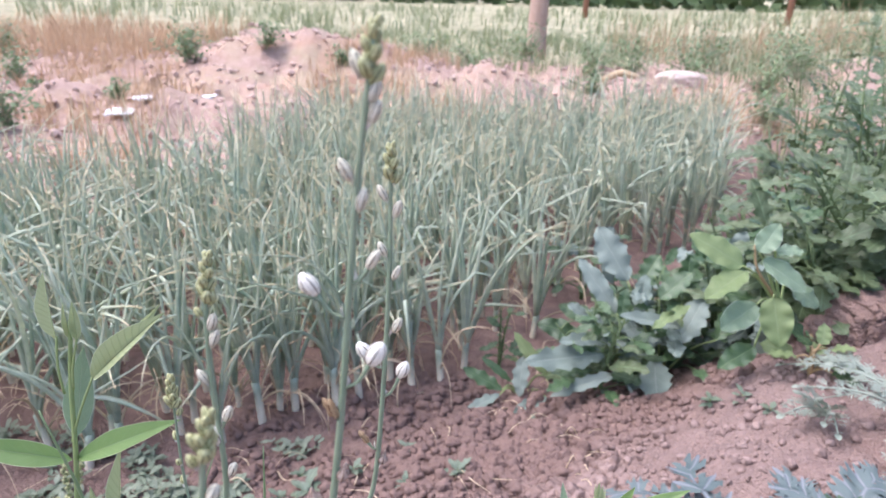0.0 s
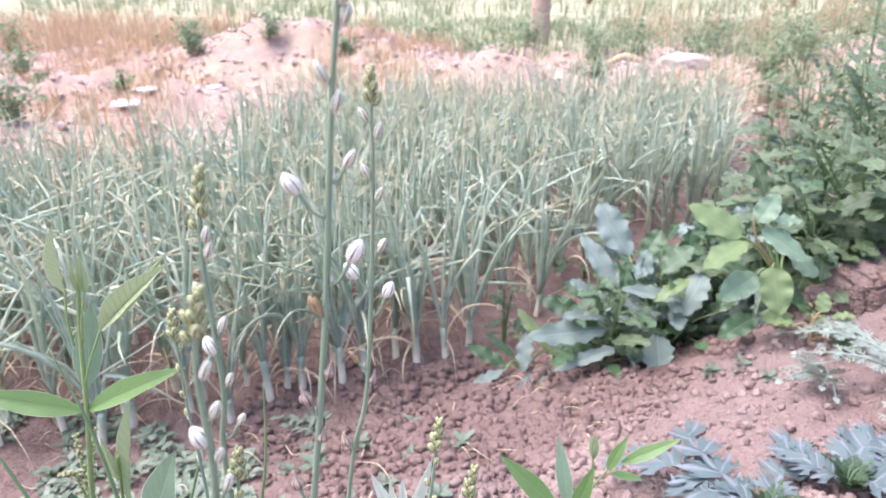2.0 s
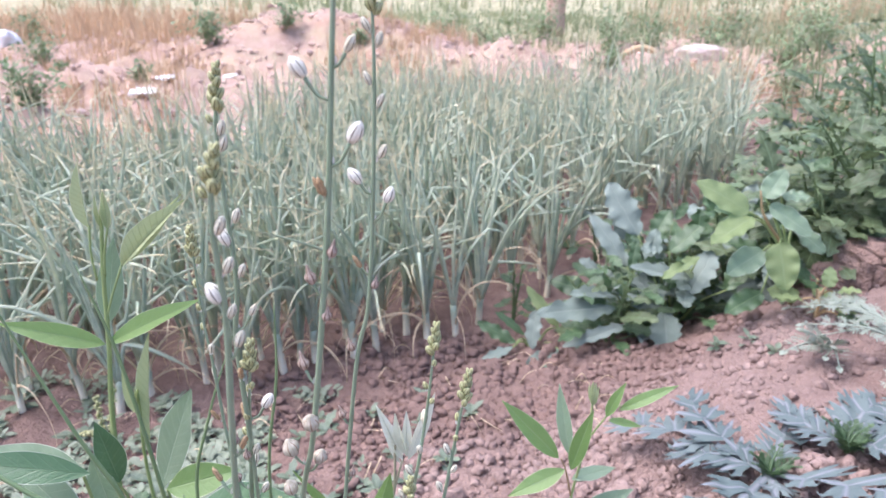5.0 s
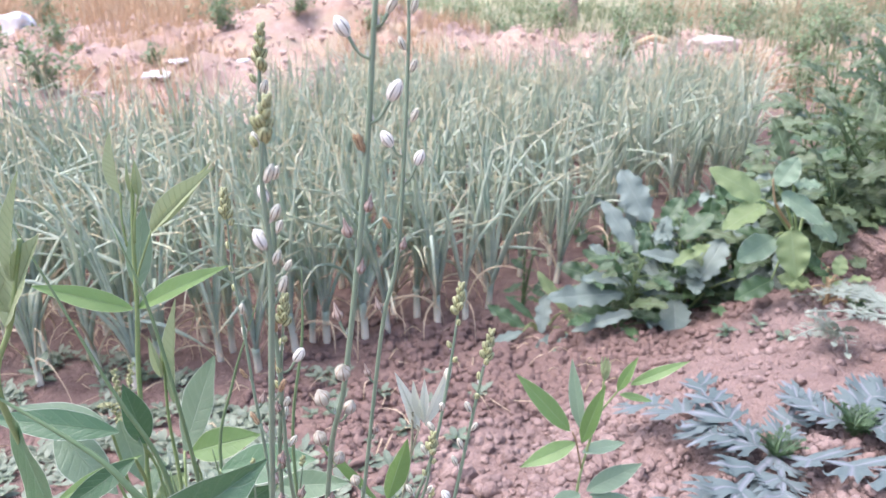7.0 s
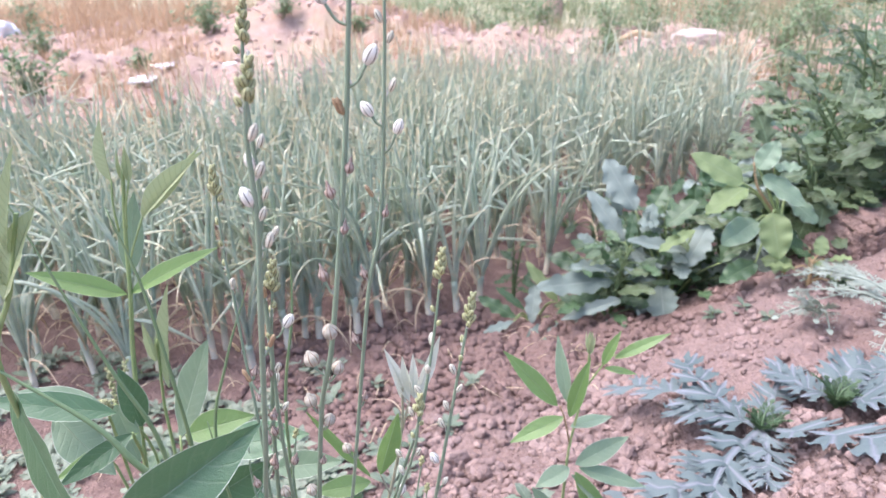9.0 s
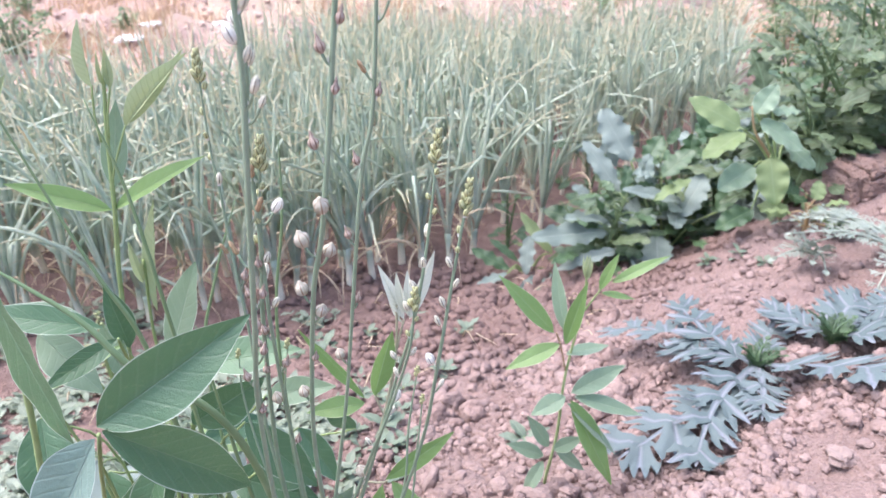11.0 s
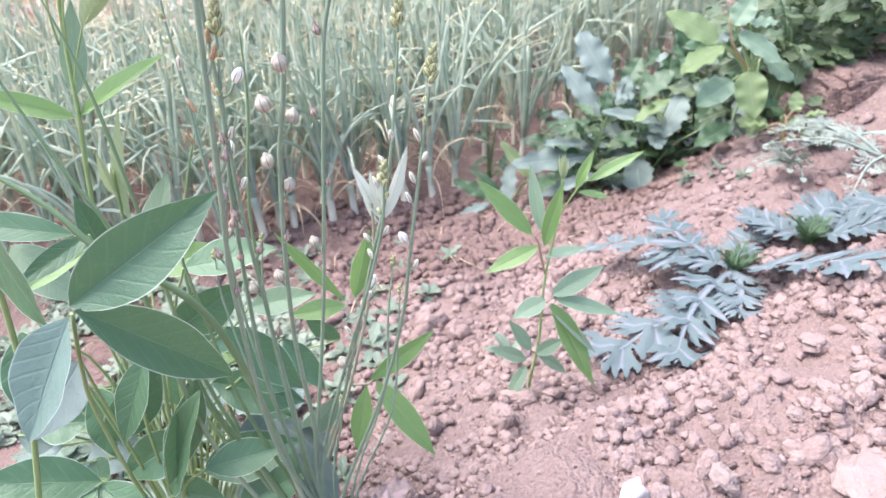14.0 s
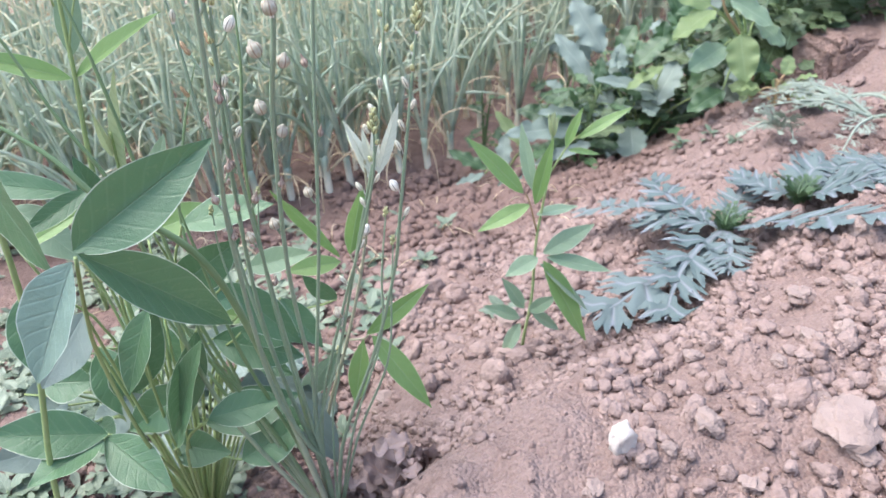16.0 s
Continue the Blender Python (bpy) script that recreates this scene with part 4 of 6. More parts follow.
leaflet(bean3, (-0.033, 0.395, 0.331), (-0.077, 0.391, 0.394), 0.0195, (-0.5, -0.75, -0.1), "bean_bright", 0.2, -0.06, 0.45, 51)
leaflet(bean3, (-0.025, 0.395, 0.333), (-0.009, 0.392, 0.393), 0.0172, (0.35, -0.9, 0.1), "bean_bright", 0.35, -0.03, 0.45, 52)
leaflet(bean3, (-0.032, 0.39, 0.33), (-0.073, 0.375, 0.332), 0.0164, (0.1, -0.65, 0.75), "bean_bright", 0.25, 0.08, 0.45, 53)
leaflet(bean3, (-0.017, 0.375, 0.268), (0.036, 0.38, 0.311), 0.0155, (0.35, -0.8, 0.45), "bean_bright", 0.25, 0.06, 0.45, 54)
leaflet(bean3, (-0.019, 0.37, 0.268), (-0.031, 0.36, 0.207), 0.0179, (-0.2, -0.95, 0.1), "bean_bright", 0.2, 0.05, 0.5, 55)
leaflet(bean3, (-0.012, 0.37, 0.271), (0.032, 0.36, 0.199), 0.0203, (0.4, -0.75, 0.5), "bean_bright", 0.25, 0.1, 0.42, 56)
leaflet(bean3, (-0.001, 0.400, 0.398), (-0.019, 0.405, 0.440), 0.0085, (0.5, -0.9, 0.1), "bean_silver", 0.5, 0.03, 0.42, 57)
leaflet(bean3, (0.001, 0.400, 0.403), (-0.006, 0.405, 0.434), 0.0075, (-0.4, -1, 0.1), "bean_silver", 0.7, 0.05, 0.42, 58)
leaflet(bean3, (0.002, 0.400, 0.401), (0.002, 0.405, 0.436), 0.007, (0.2, -1, 0.1), "bean_silver", 0.7, -0.04, 0.42, 59)
leaflet(bean3, (0.003, 0.400, 0.398), (0.022, 0.405, 0.452), 0.0105, (0.5, -0.9, 0), "bean_silver", 0.3, 0.02, 0.42, 60)
leaflet(bean3, (-0.002, 0.400, 0.394), (-0.013, 0.405, 0.428), 0.006, (-0.6, -0.8, 0), "bean_silver", 0.8, 0.06, 0.42, 61)
stem_part(bean3, [(-0.001, 0.400, 0.398), (-0.008, 0.40, 0.368), (-0.012, 0.398, 0.34)], 0.0008, 0.0011, "greystem", "petiole")
stem_part(bean3, [(-0.025, 0.395, 0.333), (-0.02, 0.394, 0.32), (-0.018, 0.395, 0.312)], 0.0007, 0.0008, "greystem", "petiole")
stem_part(bean3, [(-0.015, 0.372, 0.27), (-0.02, 0.378, 0.262), (-0.034, 0.386, 0.255)], 0.0007, 0.0009, "greystem", "petiole")

sp = (0.128, 0.495, zat(0.128, 0.495) - 0.008)
sap = thing("bean_seedling", sp, "upright bean seedling growing alone in dry crumbly soil", "plant", "bean plants")
stem_part(sap, [(0.149, 0.49, 0.391), (0.148, 0.49, 0.355), (0.138, 0.49, 0.284), (0.135, 0.49, 0.215), (0.128, 0.493, 0.16), sp], 0.0009, 0.0019, "beanstem")
stem_part(sap, [(0.172, 0.489, 0.386), (0.163, 0.49, 0.376), (0.148, 0.49, 0.35)], 0.0006, 0.0009, "beanstem", "petiole")
stem_part(sap, [(0.126, 0.485, 0.334), (0.131, 0.487, 0.32), (0.138, 0.49, 0.29)], 0.0006, 0.0009, "redstem", "petiole")
for b, t, w, f, mn, sd in (((0.124, 0.485, 0.334), (0.074, 0.488, 0.389), 0.0156, (0.25, -0.8, 0.6), "bean", 61), ((0.13, 0.485, 0.322), (0.081, 0.47, 0.305), 0.0148, (0.1, -0.5, 0.85), "bean", 62),
                           ((0.135, 0.485, 0.322), (0.148, 0.478, 0.388), 0.0133, (-0.6, -0.9, 0.1), "bean", 63), ((0.134, 0.492, 0.332), (0.124, 0.51, 0.392), 0.0117, (-0.4, -1, 0.1), "kale_green", 64),
                           ((0.16, 0.485, 0.377), (0.172, 0.48, 0.414), 0.0086, (-0.7, -0.7, 0.1), "bean", 65), ((0.17, 0.485, 0.384), (0.214, 0.48, 0.412), 0.0094, (-0.4, -0.6, 0.6), "bean", 66),
                           ((0.162, 0.485, 0.374), (0.191, 0.485, 0.368), 0.0070, (0, -0.4, 0.9), "bean", 67), ((0.139, 0.485, 0.265), (0.106, 0.47, 0.255), 0.0164, (0, -0.5, 0.85), "kale_green", 68),
                           ((0.144, 0.485, 0.269), (0.195, 0.50, 0.290), 0.0172, (0.1, -0.7, 0.7), "kale_green", 69), ((0.147, 0.485, 0.265), (0.21, 0.48, 0.248), 0.0148, (0.2, -0.5, 0.85), "kale_green", 70),
                           ((0.144, 0.483, 0.262), (0.186, 0.465, 0.177), 0.0226, (0.6, -0.8, 0.3), "bean", 71), ((0.127, 0.485, 0.206), (0.104, 0.48, 0.247), 0.0125, (0.5, -0.9, 0.2), "seedling", 72),
                           ((0.123, 0.485, 0.195), (0.085, 0.47, 0.222), 0.0133, (0.2, -0.6, 0.8), "seedling", 73), ((0.123, 0.485, 0.188), (0.103, 0.47, 0.156), 0.0125, (-0.3, -0.8, 0.4), "seedling", 74),
                           ((0.132, 0.485, 0.202), (0.158, 0.48, 0.222), 0.0125, (-0.2, -0.8, 0.5), "seedling", 75), ((0.137, 0.487, 0.31), (0.18, 0.51, 0.305), 0.0125, (0, -0.3, 0.9), "kale_green", 76),
                           ((0.14, 0.482, 0.26), (0.19, 0.475, 0.205), 0.0156, (0.9, -0.3, 0.3), "kale_green", 77), ((0.134, 0.487, 0.20), (0.165, 0.49, 0.172), 0.0125, (0.2, -0.5, 0.8), "seedling", 78)):
    leaflet(sap, b, t, w * 1.12, f, {"bean": "bean_bright"}.get(mn, "bean_soft"), 0.22, 0.05, 0.42, sd)
for k in range(4):
    a = k * 1.6
    leaflet(sap, (0.149, 0.49, 0.384), (0.149 + 0.004 * math.cos(a), 0.49 + 0.004 * math.sin(a), 0.404 + 0.002 * k), 0.005, (math.cos(a), math.sin(a), 0), "bean_pale", 0.6, 0.05, 0.4, 80 + k)


# ---- blue-grey rosettes on the bund ----
def lobe_grid(rr, length, width, teeth):
    """A lobe that widens to a toothed end, flat along +y: points and faces."""
    nr, na = 5, 6 * teeth
    pts = []
    for i in range(nr + 1):
        r = i / nr
        for j in range(na + 1):
            a = 2 * j / na - 1
            edge = (1 - 0.34 * a * a) * (0.78 + 0.22 * math.cos(math.pi * teeth * a) * (1 if teeth % 2 else -1))
            y = length * r * (edge if i == nr else 1 - (1 - edge) * r * r)
            pts.append((a * width / 2 * (0.36 + 0.64 * r ** 1.1), y, a))
    cols = na + 1
    return pts, [(i * cols + j, i * cols + j + 1, (i + 1) * cols + j + 1, (i + 1) * cols + j) for i in range(nr) for j in range(na)]


def cut_leaf(plant, base, tip, width, pairs, seed, mat_name="silver", rise=0.02, low=0.010):
    """A deeply cut leaf lying along the ground: a pale midrib with pairs of toothed lobes that widen outwards, and one at the tip."""
    rr = random.Random(seed)
    b, t = Vector(base), Vector(tip)
    axis = Vector((t.x - b.x, t.y - b.y, 0))
    L = axis.length
    axis /= L
    side = Vector((axis.y, -axis.x, 0))
    bend = rr.uniform(-0.10, 0.10) * L
    flat, faces = [], []

    def lay(pts, fs, x0, y0, ang, tilt):
        n = len(flat)
        faces.extend([tuple(i + n for i in f) for f in fs])
        for x, y, a in pts:
            flat.append((x0 + x * math.cos(ang) + y * math.sin(ang), y0 - x * math.sin(ang) + y * math.cos(ang), tilt * y + 0.05 * abs(x), a))

    rib = [((j - 1) * (0.0058 - 0.004 * i / 12), L * 0.9 * i / 12, (j - 1) * 0.25) for i in range(13) for j in range(3)]
    lay(rib, [(i * 3 + j, i * 3 + j + 1, i * 3 + j + 4, i * 3 + j + 3) for i in range(12) for j in range(2)], 0, 0, 0, 0)
    for i in range(pairs):
        f = 0.20 + 0.66 * i / (pairs - 1)
        reach = width * 0.66 * (0.45 + 0.55 * math.sin(math.pi * min(1.0, 0.12 + 0.74 * f)))
        for s in (-1, 1):
            r = reach * rr.uniform(0.82, 1.15)
            lay(*lobe_grid(rr, r, r * rr.uniform(0.70, 0.86), rr.choice((3, 3, 4))), 0, L * (f + rr.uniform(-0.02, 0.02)), s * radians(rr.uniform(54, 64) - 12 * f), rr.uniform(-0.06, 0.12))
    lay(*lobe_grid(rr, width * 0.42, width * 0.42, 5), 0, L * 0.80, 0, -0.1)
    verts = []
    for x, y, up, a in flat:
        f = max(0.0, min(1.0, y / L))
        at = b + axis * y + side * (x + bend * math.sin(math.pi * f))
        z = b.z * (1 - f) + t.z * f + rise * math.sin(math.pi * f) + up + 0.002 * math.sin(x * 190 + y * 130)
        verts.append((at.x, at.y, max(z, float(ground_z(at.x, at.y, False)) + low)))
    return part("leaf", (np.array(verts), faces, {"along": [p[1] / L for p in flat], "across": [p[3] * 0.9 for p in flat]}), M[mat_name], plant)


def feather_leaf(length, width, pairs, seed, droop=0.12):
    """A deeply cut leaf: a midrib with pairs of lobed segments, flat along +y."""
    rr = random.Random(seed)
    rib = smooth_line([(0, 0, 0), (rr.uniform(-0.1, 0.1) * length, length * 0.5, 0.06 * length), (rr.uniform(-0.08, 0.08) * length, length, -droop * length)], 8)
    geos = [tube(rib, [0.0026, 0.0018, 0.0007], 6, 1.0)]
    for i in range(pairs):
        f = 0.18 + 0.76 * i / (pairs - 1)
        p = rib[int(f * (len(rib) - 1))]
        lobe_len = width * 0.5 * math.sin(math.pi * min(0.97, f * 0.8 + 0.18)) ** 0.7 * rr.uniform(0.85, 1.15)
        for s in (-1, 1):
            ang = s * radians(rr.uniform(48, 66) - 18 * f)
            d = Vector((math.sin(ang), math.cos(ang), rr.uniform(-0.12, 0.22)))
            m = leaf_pose(Vector(p), Vector(p) + d, (0, -0.1, 1))
            geos.append(moved(blade(lobe_len, lobe_len * 0.17, 0.55, 0.7, 0.15, rr.uniform(-0.1, 0.2), 0.04, nu=6, nv=1, seed=rr.randrange(999)), m))
            for g, l in ((0.35, 0.5), (0.55, 0.55), (0.75, 0.42)):
                for s2 in (-1, 1):
                    q = Vector(p) + d * lobe_len * g
                    a2 = ang + s2 * radians(rr.uniform(32, 55))
                    d2 = Vector((math.sin(a2), math.cos(a2), rr.uniform(-0.1, 0.2)))
                    geos.append(moved(blade(lobe_len * l, lobe_len * 0.10, 0.55, 0.7, 0.15, 0.1, nu=4, nv=1, seed=rr.randrange(999)), leaf_pose(q, q + d2, (0, -0.1, 1))))
    p = rib[-1]
    geos.append(moved(blade(width * 0.28, width * 0.2, 0.5, 0.7, 0.15, 0.2, nu=5, nv=1), leaf_pose(Vector(p) - Vector((0, width * 0.1, 0)), Vector(p) + Vector((0, width * 0.2, -0.1 * width)), (0, 0, 1))))
    return join(geos)


def rosette(x, y, leaves, label, seed=5, young=7):
    """Leaves as (tip x, tip y, height over the ground at the tip, width)."""
    z = float(ground_z(x, y, False))
    ob = thing("rosette_weed", (x, y, z - 0.005), label, "weed", "rosettes")
    rr = random.Random(seed)
    for tx, ty, up, w in leaves:
        cut_leaf(ob, (x, y, z + 0.016), (tx, ty, float(ground_z(tx, ty, False)) + up), w, 4, rr.randrange(9999), rise=rr.uniform(0.004, 0.012))
    for k in range(young):
        a = k * 2.4
        L = rr.uniform(0.025, 0.042)
        m = leaf_pose((x, y, z + 0.01), (x + math.cos(a) * 0.03, y + math.sin(a) * 0.03, z + 0.055), (-math.cos(a), -math.sin(a), 0.5))
        piece("leaf", geo_mesh("leaf", feather_leaf(L, 0.026, 6, 77 + k), M["kale_green"]), m, ob, "young green leaf")
    return ob


rosette(0.388, 0.635, ((0.266, 0.79, 0.055, 0.085), (0.345, 0.80, 0.055, 0.075), (0.199, 0.515, 0.012, 0.09), (0.268, 0.478, 0.008, 0.08), (0.47, 0.465, 0.035, 0.085), (0.30, 0.70, 0.04, 0.06), (0.46, 0.74, 0.02, 0.06), (0.35, 0.53, 0.01, 0.05)), "blue-grey rosette weed with deeply cut leaves on dry soil", 5)
rosette(0.475, 0.65, ((0.56, 0.585, 0.012, 0.07), (0.53, 0.70, 0.03, 0.06), (0.43, 0.71, 0.04, 0.055)), "blue-grey rosette weed with a dark green heart on the bund", 8, 9)
rosette(0.60, 0.655, ((0.505, 0.67, 0.02, 0.07), (0.535, 0.575, 0.01, 0.07), (0.62, 0.55, 0.01, 0.07), (0.67, 0.70, 0.02, 0.06)), "smaller blue-grey rosette weed on the bund top", 9, 5)


def feathery(x, y, n, label, seed, reach):
    ob = thing("feathery_weed", (x, y, zat(x, y) - 0.005), label, "weed", "feathery weeds")
    rr = random.Random(seed)
    z = zat(x, y)
    for k in range(n):
        a = rr.uniform(100, 300)
        L = reach * rr.uniform(0.6, 1.1)
        ca, sa = math.cos(radians(a)), math.sin(radians(a))
        tip = (x + ca * L, y + sa * L, z + rr.uniform(0.0, 0.075))
        piece("leaf", geo_mesh("leaf", feather_leaf(L, 0.045, 6, seed * 31 + k, 0.2), M["feather"]), leaf_pose((x, y, z + 0.02), tip, (0, -0.2, 1)), ob)
    return ob


feathery(0.64, 0.80, 6, "pale feathery weed sprawling over the bund top", 3, 0.13)
feathery(0.66, 0.92, 6, "grey feathery weed beside the clay lump", 4, 0.15)
feathery(0.55, 0.86, 5, "small feathery weed on dry earth", 6, 0.06)


# ---- onion bed ----
def onion_leaf_line(rr, L, az_deg, lean, bend, kink):
    a = radians(az_deg)
    pos, out = np.zeros(3), []
    th = lean
    n = 11
    for i in range(n + 1):
        out.append(pos.copy())
        f = i / n
        th += bend / n * (0.4 + 1.6 * f)
        if kink and abs(f - kink) < 0.5 / n:
            th += rr.uniform(0.7, 1.5)
        a += rr.uniform(-0.12, 0.12)
        pos = pos + L / n * np.array([math.sin(th) * math.cos(a), math.sin(th) * math.sin(a), math.cos(th)])
    return np.array(out)


def onion_geos(seed):
    rr = random.Random(seed)
    h = rr.uniform(0.04, 0.072)
    lean_az, lean = rr.uniform(0, 6.28), rr.uniform(0.0, 0.16)
    top = np.array([h * lean * math.cos(lean_az), h * lean * math.sin(lean_az), h])
    r = rr.uniform(0.0052, 0.0075)
    shaft = tube(smooth_line([(0, 0, -0.015), top * 0.5, top * 1.15], 3), [r * 1.15, r * 1.05, r, r * 1.05], 9)
    leaves = []
    plane = rr.uniform(0, 180)
    n = rr.randint(8, 10)
    for k in range(n):
        side = plane + (180 if k % 2 else 0) + rr.uniform(-40, 40)
        L = rr.uniform(0.22, 0.44)
        line = onion_leaf_line(rr, L, side, rr.uniform(0.01, 0.22), rr.choice((-0.05, 0.05, 0.1, 0.2, 0.35, 0.8, 1.9)) * rr.uniform(0.6, 1.1), rr.choice((0, 0, 0, 0.35, 0.5, 0.65, 0.8)))
        w = rr.uniform(0.0028, 0.0054)
        leaves.append(tube(line + top * 0.92, [w * 1.0, w * 1.12, w, w * 0.8, w * 0.45, w * 0.12], 7, 0.72))
    dry = []
    for k in range(rr.randint(2, 3)):
        up = k % 2
        line = onion_leaf_line(rr, rr.uniform(0.14, 0.28), rr.uniform(0, 360), rr.uniform(0.05, 0.3) if up else rr.uniform(0.3, 0.8), rr.uniform(0.6, 2.2) if up else rr.uniform(1.5, 3.0), 0)
        line[:, 2] = np.maximum(line[:, 2], -h * 0.4 + 0.004)
        dry.append(tube(line + top * 0.5, [0.002, 0.0026, 0.0022, 0.0012, 0.0004], 5, 0.4))
    return shaft, leaves, dry


spots = []
ro = random.Random(21)
yy = 0.98
while yy < 3.35:
    xx = -1.75
    while xx < 1.75:
        x, y = xx + ro.uniform(-0.034, 0.034), yy + ro.uniform(-0.034, 0.034)
        front = 1.27 + 0.38 * min(x, 0.0) if x < 0.10 else (1.46 if x < 0.26 else 1.62 + 0.9 * (x - 0.26))
        front = max(front, 1.03)
        if front < y < field_edge(x) + 0.1 and x < 0.18 + 0.36 * y and ro.random() < 0.93:
            spots.append((x, y))
        xx += 0.086
    yy += 0.090
spots += [(-0.30, 1.13), (-0.36, 1.08), (-0.52, 1.04), (-0.56, 1.0), (-0.72, 0.98), (-0.25, 1.18), (0.03, 1.285), (-0.13, 1.305), (-0.173, 1.19), (-0.075, 1.29), (-0.436, 1.09), (-0.64, 1.035), (-0.43, 1.14)]
spots = sorted(spots, key=lambda p: math.hypot(*p))
protos = []
far_geos = []
VARIANTS = [onion_geos(100 + k) for k in range(16)]
for i, (x, y) in enumerate(spots):
    z = zat(x, y)
    turn = ro.uniform(0, 360)
    if i < 16:
        shaft, leaves, dry = VARIANTS[i]
        on = thing("onion_plant", (0, 0, 0), "green onion plant with hollow blue-green leaves and white shaft", "onion plant", "onions in the bed")
        part("shaft", shaft, M["onionshaft"], on, "white onion shaft")
        for g in leaves:
            part("leaf", g, M["onion"], on)
        for g in dry:
            part("dry_leaf", g, M["straw"], on, "withered straw-coloured leaf")
        on.matrix_basis = pose(x, y, z, 0, 0, turn)
        protos.append(on)
    elif i < 215:
        copy_thing(protos[i % 16], pose(x, y, z, ro.uniform(-5, 5), ro.uniform(-5, 5), turn))
    else:
        shaft, leaves, dry = VARIANTS[i % 16]
        m = pose(x, y, z, ro.uniform(-5, 5), ro.uniform(-5, 5), turn)
        far_geos += [moved(g, m) for g in [shaft] + leaves + dry]
if far_geos:
    ob = new("onion_rows", geo_mesh("onion_rows", join(far_geos), M["onionfield"]))
    tagged(ob, "far rows of green onion leaves in the bed", "onion plants", kind="stuff")


# ---- broad-leaved weeds beside the bed ----
def broad_mesh(L, W, mat_name, seed, lobes=3, lobe=0.16, wave=0.10, peak=0.5):
    return geo_mesh("leaf", blade(L, W, peak, 0.62, 0.10, 0.22, wave, lobes, lobe, nu=20, nv=3, seed=seed, vein=0.012), M[mat_name])


KALE = [broad_mesh(0.14, 0.085, "kale", 1, 2, 0.06, 0.09, 0.55), broad_mesh(0.15, 0.08, "kale", 2, 2, 0.09, 0.12, 0.6), broad_mesh(0.11, 0.07, "kale", 3, 1, 0.06, 0.14, 0.5),
        broad_mesh(0.11, 0.05, "kale_green", 4, 3, 0.10, 0.1, 0.5), broad_mesh(0.13, 0.06, "kale_green", 5, 3, 0.12, 0.12, 0.55), broad_mesh(0.08, 0.035, "kale_green", 6, 4, 0.2, 0.1, 0.5), broad_mesh(0.10, 0.05, "pale", 7, 2, 0.08, 0.1, 0.5)]
MIX = [KALE[0], KALE[3], KALE[1], KALE[4], KALE[2], KALE[5], KALE[4], KALE[3], KALE[6], KALE[5]]
OVATE = [broad_mesh(0.10, 0.07, "pale", 11, 0, 0, 0.06, 0.42), broad_mesh(0.08, 0.055, "pale", 12, 0, 0, 0.08, 0.42), broad_mesh(0.075, 0.055, "kale_green", 13, 0, 0, 0.06, 0.42)]
WEED = [broad_mesh(0.07, 0.030, "weed", 21, 4, 0.25, 0.08), broad_mesh(0.085, 0.036, "weed", 22, 4, 0.25, 0.1), broad_mesh(0.06, 0.026, "weed", 23, 3, 0.25, 0.08), broad_mesh(0.06, 0.032, "weed", 24, 3, 0.2, 0.1), broad_mesh(0.05, 0.02, "weed", 25, 3, 0.3), broad_mesh(0.06, 0.022, "kale_green", 26, 3, 0.2), broad_mesh(0.075, 0.028, "weed", 27, 3, 0.2)]


def leafy(name, x, y, label, meshes, n, height, spread_r, seed, stem_mat="weedstem", droop=0.3, lowest=0.1, petiole=0.06, scale=(0.7, 1.15), category="weed", group="", thick=0.004, open_side=0.3):
    """A weed with several stems from one root and leaves on short stalks, wider below."""
    rr = random.Random(seed)
    z = zat(x, y)
    ob = thing(name, (x, y, z - 0.01), label, category, group)
    stems = []
    for k in range(max(2, n // 12)):
        a, lean = rr.uniform(0, 6.28), rr.uniform(0.1, 0.5) * spread_r
        h = height * rr.uniform(0.75, 1.0)
        pts = [(x, y, z - 0.01), (x + lean * 0.35 * math.cos(a), y + lean * 0.35 * math.sin(a), z + h * 0.45), (x + lean * math.cos(a), y + lean * math.sin(a), z + h)]
        line = smooth_line(pts, 6)
        stems.append(line)
        part("stem", tube(line, [thick, thick * 0.7, thick * 0.35], 7), M[stem_mat], ob)
    for k in range(n):
        line = stems[k % len(stems)]
        f = lowest + (1 - lowest) * ((k + rr.random()) / n)
        p = Vector(line[min(len(line) - 1, int(f * (len(line) - 1)))])
        a = k * 2.4 + rr.uniform(-0.5, 0.5)
        lift = rr.uniform(-0.1, 0.75) * (0.5 + f)
        d = Vector((math.cos(a) * math.cos(lift), math.sin(a) * math.cos(lift), math.sin(lift)))
        reach = petiole * rr.uniform(0.5, 1.3) * (1.25 - 0.7 * f)
        q = p + d * reach
        q.z = max(q.z, zat(q.x, q.y) + 0.02)
        part("petiole", tube(smooth_line([p, p + (q - p) * 0.5 + Vector((0, 0, 0.006)), q], 3), [0.0018, 0.0013], 5), M[stem_mat], ob)
        me = meshes[rr.randrange(len(meshes))]
        s = rr.uniform(*scale) * (1.1 - 0.45 * f)
        d2 = (d + Vector((rr.uniform(-0.3, 0.3), rr.uniform(-0.3, 0.3), -droop * rr.random()))).normalized()
        end = q + d2 * 0.1 * s
        if zat(end.x, end.y) + 0.01 > end.z:
            d2 = Vector((end.x, end.y, zat(end.x, end.y) + 0.02)) - q
        face = Vector((rr.uniform(-0.45, 0.35), rr.uniform(-0.45, 0.45) - open_side, 1))
        piece("leaf", me, leaf_pose(q, q + d2, face) @ Matrix.Scale(s, 4), ob)
    return ob


